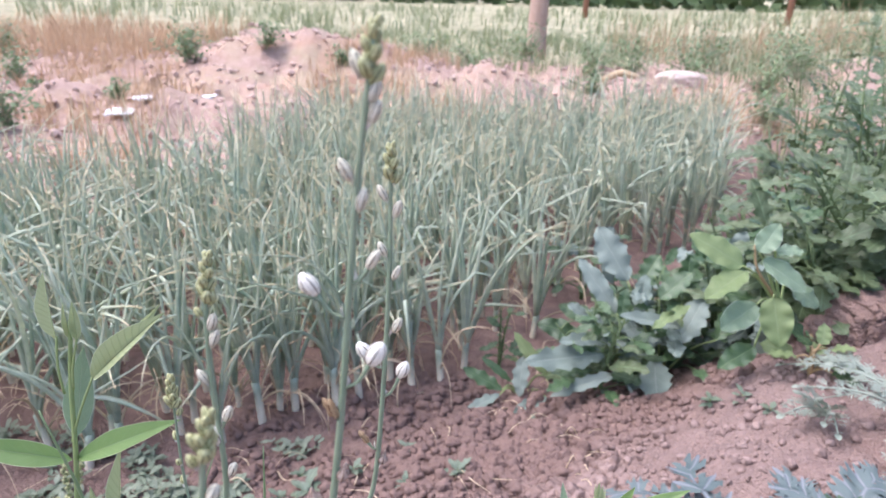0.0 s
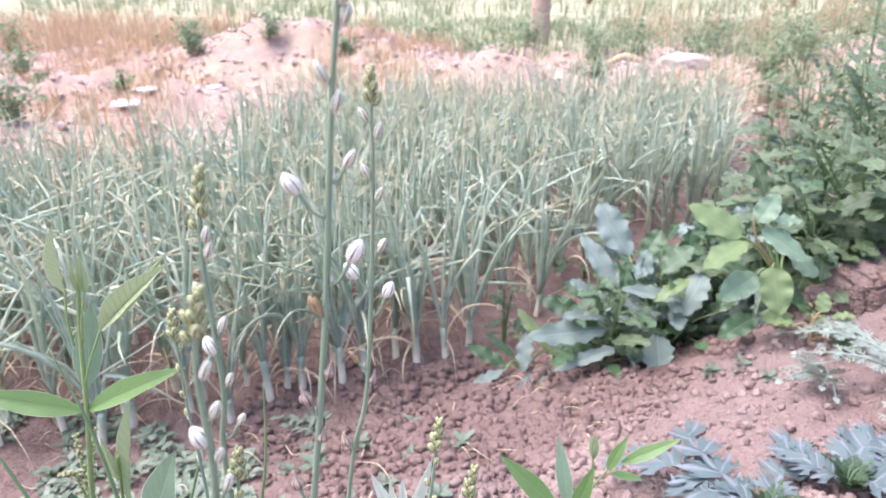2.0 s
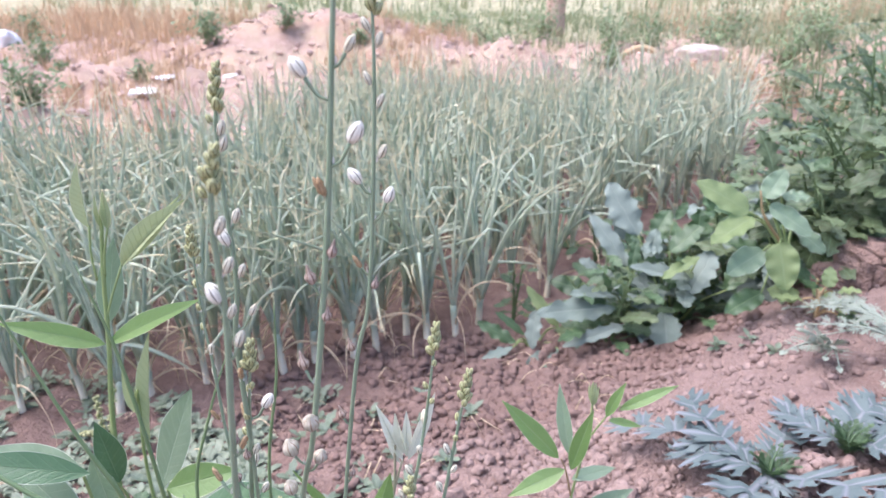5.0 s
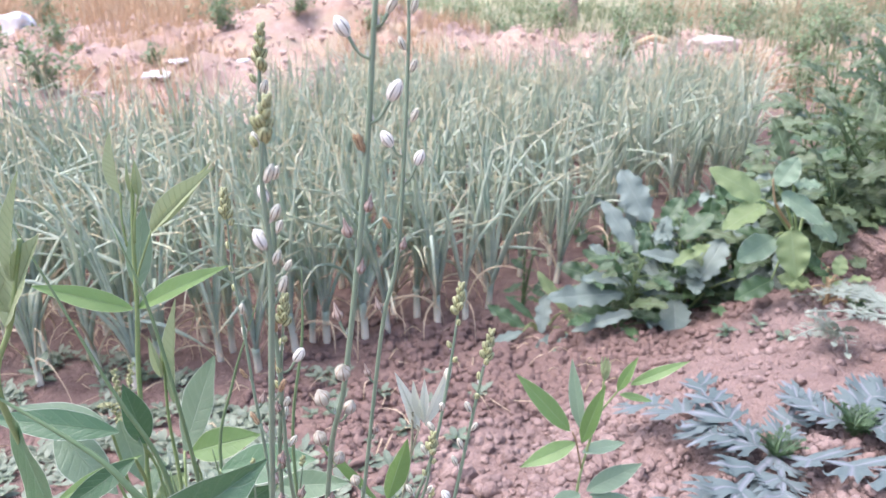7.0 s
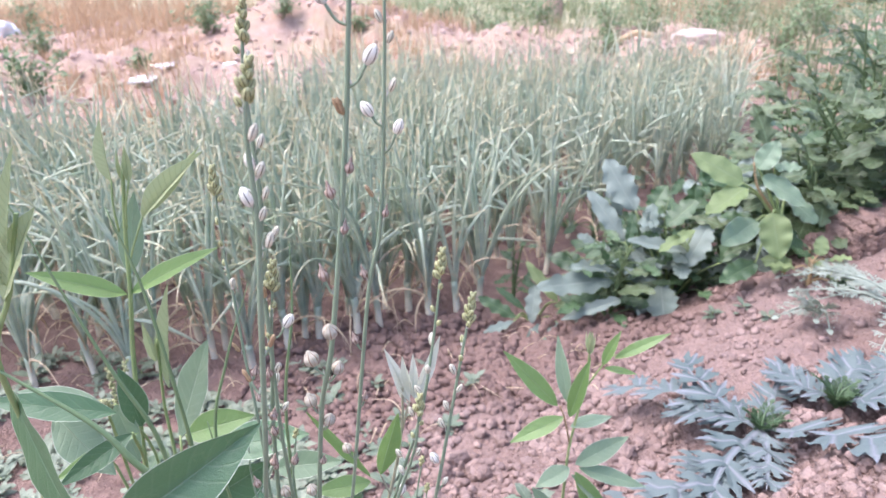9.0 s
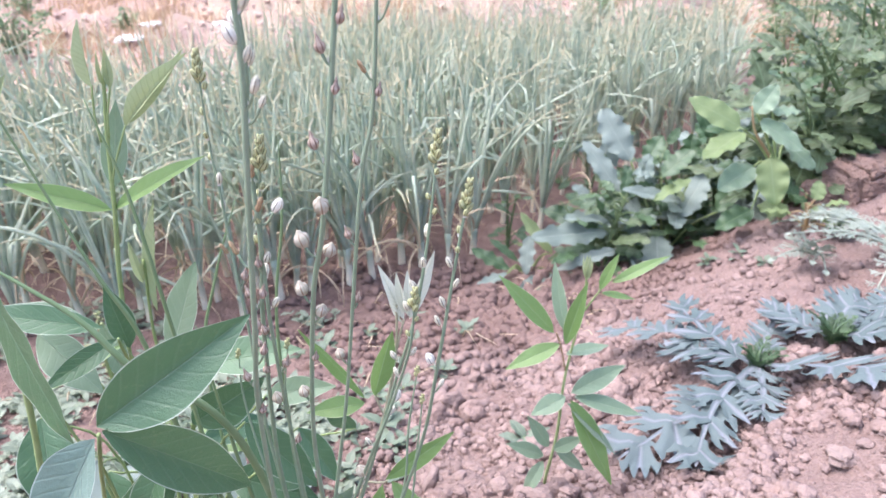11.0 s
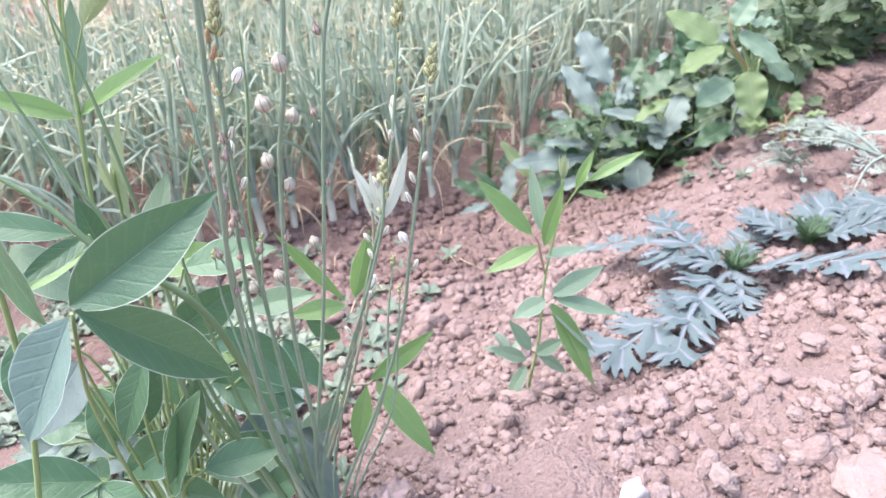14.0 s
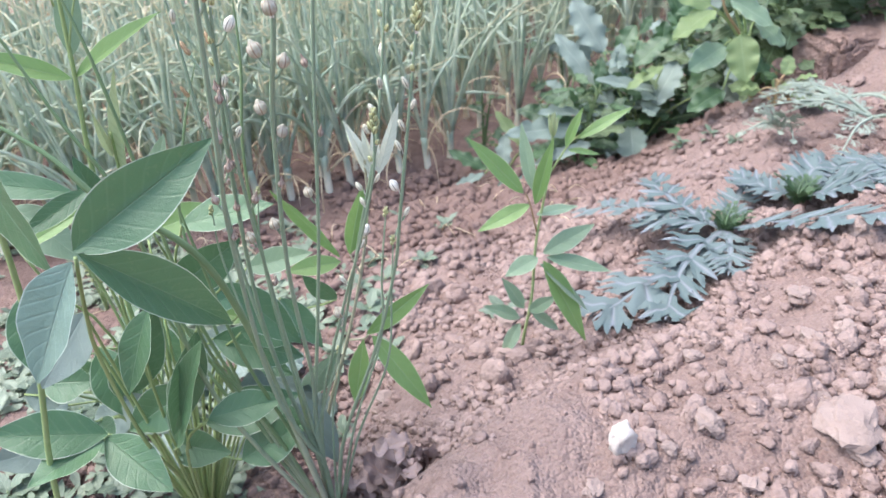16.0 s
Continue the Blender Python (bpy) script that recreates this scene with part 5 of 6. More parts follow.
G_K = "broad-leaved weeds"


def broad_leaves(plant, root, leaves, lobes, lobe, seed):
    """Leaves of one plant as (base, tip, width, tone), each on a long stalk from the root."""
    rr = random.Random(seed)
    for bx, by, bz, tx, ty, tz, w, tone in leaves:
        base, tip = Vector((bx, by, bz)), Vector((tx, ty, tz))
        L = (tip - base).length * 1.08
        mat_name = {"k": "kale", "g": "kale_green", "p": "pale", "s": "bean_soft"}[tone]
        g = blade(L, w, 0.5 if lobes else 0.42, 0.6, rr.uniform(0.05, 0.25), rr.uniform(0.02, 0.16), rr.uniform(0.04, 0.10), lobes, lobe * rr.uniform(0.6, 1.3), nu=40, nv=4, seed=rr.randrange(999), twist=rr.uniform(-0.35, 0.35), vein=0.012)
        upright = (tip - base).normalized().z > 0.35
        if upright:
            tip.y = max(tip.y, base.y + 0.35 * (tip.z - base.z))
        face = Vector((rr.uniform(-0.6, 0.0), -0.6, 0.8)) if upright else Vector((rr.uniform(-0.6, 0.1), -0.45 + rr.uniform(-0.2, 0.2), 1))
        piece("leaf", geo_mesh("leaf", g, M[mat_name]), leaf_pose(base, tip, face), plant)
        r = Vector(root)
        mid = r.lerp(base, 0.55) + Vector((0, 0.01, 0.012))
        part("petiole", tube(smooth_line([r, mid, base], 4), [0.0028, 0.0022, 0.0014], 6), M["beanstem"], plant)


kr = (0.468, 1.255, zat(0.468, 1.255) - 0.008)
kale = thing("broadleaf_weed", kr, "grey-green broad-leaved weed with wavy waxy leaves", "weed", G_K)
broad_leaves(kale, kr, (
    (0.393, 1.300, 0.232, 0.336, 1.270, 0.324, 0.058, "k"),
    (0.369, 1.270, 0.176, 0.305, 1.240, 0.269, 0.039, "k"),
    (0.355, 1.250, 0.123, 0.263, 1.200, 0.159, 0.036, "k"),
    (0.346, 1.220, 0.112, 0.200, 1.170, 0.125, 0.048, "k"),
    (0.369, 1.200, 0.083, 0.245, 1.150, 0.074, 0.028, "k"),
    (0.433, 1.200, 0.113, 0.423, 1.130, 0.070, 0.057, "k"),
    (0.484, 1.220, 0.173, 0.366, 1.180, 0.219, 0.033, "k"),
    (0.473, 1.200, 0.148, 0.518, 1.180, 0.230, 0.053, "k"),
    (0.483, 1.200, 0.228, 0.411, 1.160, 0.212, 0.025, "p"),
    (0.447, 1.260, 0.212, 0.502, 1.240, 0.259, 0.045, "g"),
    (0.428, 1.320, 0.219, 0.461, 1.320, 0.274, 0.041, "g"),
    (0.411, 1.260, 0.181, 0.421, 1.240, 0.249, 0.037, "k"),
    (0.503, 1.280, 0.211, 0.514, 1.260, 0.284, 0.044, "g"),
    (0.536, 1.180, 0.170, 0.572, 1.150, 0.230, 0.040, "g")), 5, 0.13, 301)
lr = (0.19, 1.245, zat(0.19, 1.245) - 0.008)
low_weed = thing("broadleaf_weed", lr, "low weed with a few grey leaves on damp soil", "weed", G_K)
broad_leaves(low_weed, lr, (
    (0.235, 1.220, 0.063, 0.174, 1.200, 0.134, 0.025, "p"),
    (0.190, 1.240, 0.093, 0.178, 1.200, 0.033, 0.032, "k"),
    (0.151, 1.230, 0.021, 0.082, 1.200, 0.057, 0.029, "g"),
    (0.145, 1.220, 0.016, 0.084, 1.180, 0.012, 0.025, "k"),
    (0.234, 1.200, 0.025, 0.172, 1.160, 0.019, 0.027, "k"),
    (0.169, 1.240, 0.034, 0.115, 1.230, 0.078, 0.017, "g")), 4, 0.12, 302)
orr = (0.60, 1.07, zat(0.60, 1.07) - 0.008)
ovate = thing("ovate_weed", orr, "pale green weed with ovate leaves on a reddish stem", "weed")
part("stem", tube(smooth_line([orr, (0.586, 1.06, 0.258), (0.561, 1.06, 0.309), (0.524, 1.06, 0.358), (0.511, 1.06, 0.40)], 5), [0.0034, 0.0028, 0.0014], 7), M["redstem"], ovate)
broad_leaves(ovate, (0.575, 1.062, 0.285), (
    (0.499, 1.060, 0.365, 0.427, 1.040, 0.410, 0.045, "p"),
    (0.500, 1.050, 0.359, 0.436, 1.020, 0.329, 0.045, "p"),
    (0.521, 1.060, 0.388, 0.550, 1.050, 0.429, 0.036, "s"),
    (0.528, 1.060, 0.375, 0.589, 1.030, 0.344, 0.043, "s"),
    (0.547, 1.040, 0.321, 0.550, 1.000, 0.262, 0.050, "p"),
    (0.527, 1.050, 0.302, 0.468, 1.020, 0.276, 0.045, "s"),
    (0.538, 1.050, 0.226, 0.476, 1.020, 0.208, 0.039, "g"),
    (0.550, 1.070, 0.388, 0.587, 1.060, 0.395, 0.027, "s"),
    (0.574, 1.060, 0.284, 0.623, 1.040, 0.247, 0.040, "g"),
    (0.588, 1.080, 0.332, 0.631, 1.060, 0.300, 0.041, "s")), 0, 0.0, 303)
leafy("ovate_weed", 0.60, 0.985, "small creeping weed with rounded green leaves", OVATE[1:], 9, 0.06, 0.08, 42, "redstem", 0.3, 0.1, 0.03, (0.5, 0.7))
GREENS = KALE[3:6] + [broad_mesh(0.10, 0.034, "kale_green", 8, 4, 0.2, 0.1, 0.5), broad_mesh(0.12, 0.036, "weed", 9, 4, 0.22, 0.12, 0.5), KALE[2]]
SMALL_KALE = [broad_mesh(0.06, 0.03, "kale_green", 61, 4, 0.14, 0.07, 0.5), broad_mesh(0.075, 0.04, "kale", 62, 5, 0.13, 0.06, 0.55), broad_mesh(0.065, 0.026, "kale_green", 63, 5, 0.2, 0.07, 0.5), broad_mesh(0.055, 0.024, "weed", 64, 4, 0.12, 0.06, 0.5)]
leafy("broadleaf_weed", 0.50, 1.25, "grey-green wavy-leaved weed at the foot of the bank", SMALL_KALE, 40, 0.20, 0.22, 39, droop=0.2, petiole=0.07, scale=(0.7, 1.1), group=G_K, open_side=0.45)
leafy("broadleaf_weed", 0.41, 1.27, "grey-green wavy-leaved weed beside the onion bed", SMALL_KALE, 34, 0.18, 0.2, 40, droop=0.2, petiole=0.06, scale=(0.7, 1.1), group=G_K, open_side=0.45)
leafy("broadleaf_weed", 0.47, 1.33, "dense green broad-leaved weed beside the onions", GREENS, 56, 0.23, 0.2, 31, droop=0.2, petiole=0.07, scale=(0.55, 0.95), group=G_K, open_side=0.5)
leafy("broadleaf_weed", 0.40, 1.37, "dense green broad-leaved weed at the bed edge", GREENS, 34, 0.18, 0.2, 32, droop=0.2, petiole=0.06, scale=(0.5, 0.9), group=G_K, open_side=0.5)
leafy("broadleaf_weed", 0.60, 1.33, "leafy green weed behind the pale ovate weed", GREENS, 48, 0.24, 0.2, 33, droop=0.2, petiole=0.07, scale=(0.6, 1.0), group=G_K, open_side=0.5)
leafy("broadleaf_weed", 0.64, 1.20, "broad-leaved weed sprawling over dark soil", GREENS, 40, 0.20, 0.2, 34, droop=0.3, petiole=0.06, scale=(0.55, 0.9), group=G_K, open_side=0.5)
leafy("broadleaf_weed", 0.34, 1.22, "narrow-leaved dark green weed among the waxy leaves", [KALE[5], SMALL_KALE[2], GREENS[3], GREENS[4]], 36, 0.17, 0.2, 52, droop=0.15, petiole=0.05, scale=(0.6, 1.0), group=G_K, open_side=0.4)
leafy("broadleaf_weed", 0.155, 1.36, "slim green weed among the onion stems", KALE[3:], 14, 0.16, 0.06, 37, petiole=0.025, scale=(0.2, 0.36), group=G_K, open_side=0.5)
leafy("broadleaf_weed", 0.40, 1.72, "grey-leaved weed among the onions", MIX, 14, 0.2, 0.18, 38, droop=0.3, petiole=0.08, scale=(0.4, 0.7), group=G_K, open_side=0.75)
leafy("broadleaf_weed", -0.27, 0.50, "low grey-leaved weed on damp soil below the beans", KALE[:3], 8, 0.06, 0.1, 45, droop=0.4, petiole=0.05, scale=(0.4, 0.65), group=G_K, open_side=0.75)
leafy("broadleaf_weed", -0.36, 0.60, "low grey-green weed on damp soil", KALE[2:], 8, 0.06, 0.1, 46, droop=0.4, petiole=0.05, scale=(0.35, 0.6), group=G_K, open_side=0.75)
leafy("broadleaf_weed", -0.16, 0.50, "small grey weed under the flower stalks", KALE[:4], 7, 0.05, 0.08, 47, droop=0.4, petiole=0.04, scale=(0.3, 0.5), group=G_K, open_side=0.75)
rw = random.Random(51)
for x, y, h in ((0.78, 1.36, 0.34), (0.90, 1.42, 0.44), (0.82, 1.60, 0.42), (1.02, 1.58, 0.5), (0.95, 1.80, 0.46), (1.16, 1.72, 0.56), (1.08, 2.0, 0.5), (1.30, 1.95, 0.62), (1.22, 2.25, 0.56), (1.46, 2.2, 0.66), (1.38, 2.5, 0.58), (1.62, 2.5, 0.7), (0.72, 1.50, 0.30), (0.70, 1.34, 0.26), (0.80, 1.22, 0.24), (0.94, 1.26, 0.34), (0.71, 1.21, 0.17), (1.5, 2.85, 0.6), (1.75, 2.9, 0.7), (1.12, 1.40, 0.45), (1.3, 1.6, 0.55)):
    leafy("tall_weed", x, y, "tall dense green weed with ragged leaves on the bank", WEED, 62 if x < 1.15 else 36, h, 0.28, rw.randrange(9999), "weedstem", 0.3, 0.08, 0.07, (1.0, 1.6), "weed", "tall weeds on the bank")

# clay lump in the bank
def lump(rx, ry, rz, seed, rough=0.22, sub=4, crack=0.0, square=0.85):
    bm = bmesh.new()
    bmesh.ops.create_icosphere(bm, subdivisions=sub, radius=1)
    off = Vector((seed * 3.1, seed * 1.7, seed * 0.9))
    for v in bm.verts:
        n = noise.noise(v.co * 1.3 + off) * rough * 1.6 + noise.noise(v.co * 3.7 + off) * rough * 0.6 + noise.noise(v.co * 9 + off) * rough * 0.2
        if crack:
            q = Vector((v.co.x * 1.6, v.co.y * 1.6, v.co.z * 2.6)) + off
            n -= crack * max(0.0, 1 - abs(noise.noise(q)) / 0.07) + crack * 0.6 * max(0.0, 1 - abs(noise.noise(q * 2.1)) / 0.07)
        v.co *= 1 + n
        v.co = Vector((math.copysign(abs(v.co.x) ** square, v.co.x) * rx, math.copysign(abs(v.co.y) ** square, v.co.y) * ry, math.copysign(abs(v.co.z) ** square, v.co.z) * rz))
    bm.verts.ensure_lookup_table()
    geo = np.array([v.co[:] for v in bm.verts]), [tuple(v.index for v in f.verts) for f in bm.faces], {}
    bm.free()
    return geo


def single(name, geo, material, at, label, category, turn=0, group="", smooth=True):
    ob = new(name, geo_mesh(name, geo, material, smooth))
    ob.matrix_world = pose(*at, 0, 0, turn)
    return tagged(ob, label, category, group)


single("clay_lump", lump(0.088, 0.055, 0.046, 7, 0.2, 5, 0.26, 0.5), M["bankrock"], (0.77, 1.10, 0.262), "cracked reddish lump of hard clay in the bank", "clay lump", 20, "clay lumps")
single("clay_lump", lump(0.042, 0.034, 0.024, 4, 0.26, 5, 0.14, 0.7), M["bankrock"], (0.675, 1.08, zat(0.675, 1.08) + 0.008), "reddish clay lump under the weeds", "clay lump", -10, "clay lumps")

# stones on the bund, one of them white
single("stone", lump(0.0088, 0.0075, 0.0145, 5, 0.34, 4, 0.0, 0.7), M["chip"], (0.167, 0.272, zat(0.167, 0.272) + 0.007), "white upright stone chip on loose soil", "stone", 25, "stones on the bund")
rs = random.Random(61)
for x, y, s, flat in ((0.325, 0.268, 0.023, 0.55), (0.378, 0.30, 0.015, 0.7), (0.235, 0.292, 0.0125, 0.8), (0.192, 0.282, 0.0068, 0.9), (-0.02, 0.484, 0.0102, 0.7), (-0.03, 0.474, 0.0066, 0.8), (0.047, 0.374, 0.0064, 0.8), (0.201, 0.268, 0.0055, 0.8), (0.375, 0.368, 0.0093, 0.8), (0.342, 0.36, 0.009, 0.9), (0.404, 0.414, 0.0083, 0.8), (0.448, 0.492, 0.0141, 0.9),
                      (0.253, 0.37, 0.0078, 0.8), (0.256, 0.434, 0.0081, 0.7), (0.248, 0.24, 0.0085, 0.7), (0.143, 0.246, 0.0072, 0.6), (0.32, 0.296, 0.0069, 0.8), (0.308, 0.34, 0.0063, 0.8), (0.144, 0.466, 0.0068, 0.8), (0.326, 0.25, 0.0103, 0.7), (0.12, 0.56, 0.018, 0.6), (0.31, 0.82, 0.018, 0.6), (0.37, 0.43, 0.012, 0.7)):
    single("stone", lump(s, s * 0.8, s * flat * 0.8, rs.randrange(99), 0.42, 3), M["stone"], (x, y, zat(x, y) + s * 0.35 * flat), "small pale stone lying on loose soil", "stone", rs.uniform(0, 360), "stones on the bund", False)

# dry crumpled leaves at the foot of the plants
rd = random.Random(71)
for k in range(30):
    x, y = -0.012 + rd.uniform(-0.036, 0.036), 0.352 + rd.uniform(-0.035, 0.035)
    me = geo_mesh("dead_leaf", blade(rd.uniform(0.024, 0.045), rd.uniform(0.016, 0.026), 0.5, 0.55, rd.uniform(0.1, 0.8), rd.uniform(-0.5, 0.7), 0.22, 2, 0.12, nu=14, nv=4, seed=k, twist=rd.uniform(-0.9, 0.9)), M["deadleaf"])
    ob = new("dead_leaf", me)
    ob.matrix_world = Matrix.Translation((x, y, zat(x, y) + rd.uniform(0.003, 0.016))) @ Euler((rd.uniform(-0.5, 0.8), rd.uniform(-0.7, 0.7), rd.uniform(0, 6.28))).to_matrix().to_4x4()
    tagged(ob, "crumpled purple-brown dead leaf lying on soil", "dead leaf", "dead leaves")


# ---- small seedlings and ground weeds ----
def seedling(seed, n, size, mat_name):
    rr = random.Random(seed)
    ob = thing("seedling_weed", (0, 0, 0), "small grey-green seedling weed on bare soil", "weed", "seedlings")
    part("stem", tube([(0, 0, -0.006), (0, 0, size * 0.15), (0.001, 0, size * 0.35)], [0.0012, 0.0008], 5), M["beanstem"], ob)
    for k in range(n):
        a = k * 2.4 + rr.uniform(-0.3, 0.3)
        f = k / n
        d = Vector((math.cos(a), math.sin(a), 0.15 + 0.8 * f))
        me = geo_mesh("leaf", blade(size * rr.uniform(0.6, 1.0), size * 0.36, 0.55, 0.7, 0.15, 0.25, 0.08, 3, 0.15, nu=8, nv=2, seed=seed * 10 + k), M[mat_name])
        piece("leaf", me, leaf_pose((0, 0, size * 0.35 * f), Vector((0, 0, size * 0.35 * f)) + d, (0, 0, 1)), ob)
    return ob


seeds = [seedling(1, 8, 0.032, "seedling"), seedling(2, 7, 0.04, "seedling"), seedling(3, 9, 0.028, "seedling"), seedling(4, 8, 0.055, "seedling"), seedling(5, 10, 0.05, "seedling")]
rg = random.Random(81)
place_list = [(0.02, 0.80, 0), (-0.06, 0.86, 2), (-0.12, 0.74, 0), (-0.05, 0.66, 1), (-0.16, 0.62, 3), (-0.09, 0.58, 2), (-0.02, 0.58, 1), (-0.2, 0.78, 3), (-0.26, 0.68, 4), (-0.3, 0.58, 3), (-0.36, 0.5, 4), (-0.24, 0.5, 3), (-0.3, 0.44, 4), (-0.4, 0.62, 1), (-0.12, 0.48, 3), (-0.07, 0.47, 1), (0.0, 0.5, 0)]
for i in range(42):
    place_list.append((rg.uniform(-0.75, -0.02), rg.uniform(0.5, 1.05), rg.randrange(4)))
for i in range(20):
    place_list.append((rg.uniform(-0.5, -0.15), rg.uniform(0.36, 0.6), 3 + rg.randrange(2)))
for i in range(14):
    place_list.append((rg.uniform(-0.32, 0.12), rg.uniform(0.56, 1.05), rg.randrange(5)))
for i in range(14):
    place_list.append((rg.uniform(0.12, 0.62), rg.uniform(1.1, 1.45), rg.randrange(3)))
place_list += [(0.50, 0.98, 0), (0.46, 1.0, 2), (0.52, 0.93, 1)]
first = set()
for x, y, k in place_list:
    m = Matrix.Translation((x, y, zat(x, y) - 0.002)) @ Matrix.Rotation(rg.uniform(0, 6.28), 4, "Z")
    if k not in first:
        first.add(k)
        seeds[k].matrix_basis = m
    else:
        c = copy_thing(seeds[k], m)
        c.scale = [rg.uniform(0.55, 0.9)] * 3

M["groundweed"] = leaf_mat("ground_weed_leaf", (0.065, 0.105, 0.05), (0.27, 0.31, 0.22), (0.28, 0.33, 0.23), (0.2, 0.26, 0.16), 4.0, 0.55, 0.2, island=True, vein_amt=0.1)
mat_geos = []
rm = random.Random(171)
while len(mat_geos) < 5600:
    x, y = rm.uniform(-0.95, 0.02), rm.uniform(0.36, 1.08)
    if float(vnoise(x * 9, y * 9, 61)) * 0.6 + float(vnoise(x * 23, y * 23, 62)) * 0.4 < 0.48 + 0.07 * float(step(y, 0.75, 1.05)) + 0.30 * float(step(x, -0.22, -0.05)):
        continue
    z = zat(x, y)
    for k in range(rm.randint(3, 6)):
        a, L = rm.uniform(0, 6.28), rm.uniform(0.008, 0.026)
        g = blade(L, L * rm.uniform(0.28, 0.5), 0.55, 0.7, 0.2, 0.2, 0.08, 2, 0.15, nu=5, nv=1, seed=k)
        p = Vector((x + rm.uniform(-0.006, 0.006), y + rm.uniform(-0.006, 0.006), z + rm.uniform(0.001, 0.012)))
        mat_geos.append(moved(g, leaf_pose(p, p + Vector((math.cos(a), math.sin(a), rm.uniform(0.0, 0.9))), (0, -0.2, 1))))
ob = new("ground_weeds", geo_mesh("ground_weeds", join(mat_geos), M["groundweed"]))
tagged(ob, "mat of tiny grey-green weeds over damp soil", "weeds", kind="stuff")

# spiky weed with yellowish seeds among the left onions
sx, sy = -0.47, 0.80
spiky = thing("seeding_weed", (sx, sy, zat(sx, sy) - 0.01), "upright weed with dense yellow-green seed spikes", "weed")
SEED = geo_mesh("seed", lathe([(0.0004, 0), (0.0022, 0.0012), (0.0026, 0.003), (0.0014, 0.0048), (0.0003, 0.0056)], 6), M["green_bud"])
for k in range(3):
    a = k * 2.1
    pts = [(sx, sy, zat(sx, sy) - 0.01), (sx + 0.01 * math.cos(a), sy + 0.01 * math.sin(a), zat(sx, sy) + 0.09), (sx + 0.03 * math.cos(a), sy + 0.03 * math.sin(a), zat(sx, sy) + 0.17 - 0.03 * k)]
    line = smooth_line(pts, 10)
    spike = part("stem", tube(line, [0.0016, 0.0012, 0.0007], 6), M["beanstem"], spiky)
    for i in range(34):
        p = Vector(line[6 + int(i / 34 * (len(line) - 7))])
        d = stalk_dirs(i * 137.5, 0.5)
        piece("seed", SEED, Matrix.Translation(p + d * 0.001) @ d.to_track_quat("Z", "Y").to_matrix().to_4x4(), spike)

# dry straw lying about
straw = []
for i in range(360):
    x, y = rg.uniform(-1.3, 0.3), rg.uniform(0.75, 1.9)
    if -0.5 * x + 0.87 * y < 0.62:
        continue
    a, L = rg.uniform(0, 6.28), rg.uniform(0.02, 0.09)
    pts = []
    for f in (0, 0.5, 1):
        px, py = x + math.cos(a + f * 0.5) * L * f, y + math.sin(a + f * 0.5) * L * f
        pts.append((px, py, zat(px, py) + 0.004 + rg.uniform(0, 0.02) * (f == 0.5)))
    straw.append(tube(smooth_line(pts, 4), [0.0009, 0.0012, 0.0004], 4, 0.5))
ob = new("straw_litter", geo_mesh("straw_litter", join(straw), M["straw"]))
tagged(ob, "dry straw and withered onion leaves on the bed", "straw", kind="stuff")


# ---- far bank: shrubs, dry grass, rock, debris, tree ----
def tuft(x, y, n, h, r, rr, width=0.004, lean=0.5):
    out = []
    z = zat(x, y)
    for k in range(n):
        a, b = rr.uniform(0, 6.28), rr.uniform(0, 6.28)
        px, py = x + r * rr.random() * math.cos(b), y + r * rr.random() * math.sin(b)
        L = h * rr.uniform(0.5, 1.15)
        t = rr.uniform(0.1, lean)
        ex, ey, ez = px + math.cos(a) * L * math.sin(t), py + math.sin(a) * L * math.sin(t), z + L * math.cos(t)
        w = width * rr.uniform(0.6, 1.2)
        s = np.array([-math.sin(a), math.cos(a), 0]) * w
        p0, p1, p2 = np.array([px, py, z - 0.01]), np.array([(px * 1.4 + ex * 0.6) / 2, (py * 1.4 + ey * 0.6) / 2, z + L * 0.55]), np.array([ex, ey, ez])
        v = np.array([p0 - s, p0 + s, p1 + s * 0.8, p1 - s * 0.8, p2])
        out.append((v, [(0, 1, 2, 3), (3, 2, 4)], {"along": [0, 0, 0.5, 0.5, 1]}))
    return out


rf = random.Random(91)
dry = []
for i in range(800):
    x, y = rf.uniform(-5.0, -1.9), rf.uniform(4.7, 7.5)
    if float(vnoise(x * 1.5, y * 1.5, 44)) < 0.35 + 0.25 * (5.6 - y):
        continue
    dry += tuft(x, y, 7, 0.24 * rf.uniform(0.6, 1.3), 0.09, rf, 0.004, 0.6)
for i in range(2400):
    x, y = rf.uniform(-3.6, 2.2), rf.uniform(2.1, 5.4)
    if y > field_edge(x) - 0.1 and float(vnoise(x * 2.2, y * 2.2, 33)) > 0.55 and y < 4.9:
        dry += tuft(x, y, 8, 0.13, 0.09, rf, 0.003, 1.1)
for i in range(160):
    x, y = rf.uniform(1.6, 4.0), rf.uniform(5.2, 7.5)
    dry += tuft(x, y, 4, 0.4, 0.1, rf, 0.003, 0.45)
ob = new("dry_grass", geo_mesh("dry_grass", join(dry), M["drygrass"], False))
tagged(ob, "patches of orange dry grass on the far bank", "dry grass", kind="stuff")
green = []
for i in range(900):
    x, y = rf.uniform(-2.2, 6.0), rf.uniform(5.2, 9.5)
    green += tuft(x, y, 9, 0.15, 0.16, rf, 0.005, 1.1)
for i in range(700):
    y = rf.uniform(9.5, 22)
    x = rf.uniform(-0.6 * y, 0.8 * y)
    green += tuft(x, y, 5, 0.3, 0.3, rf, 0.012, 0.8)
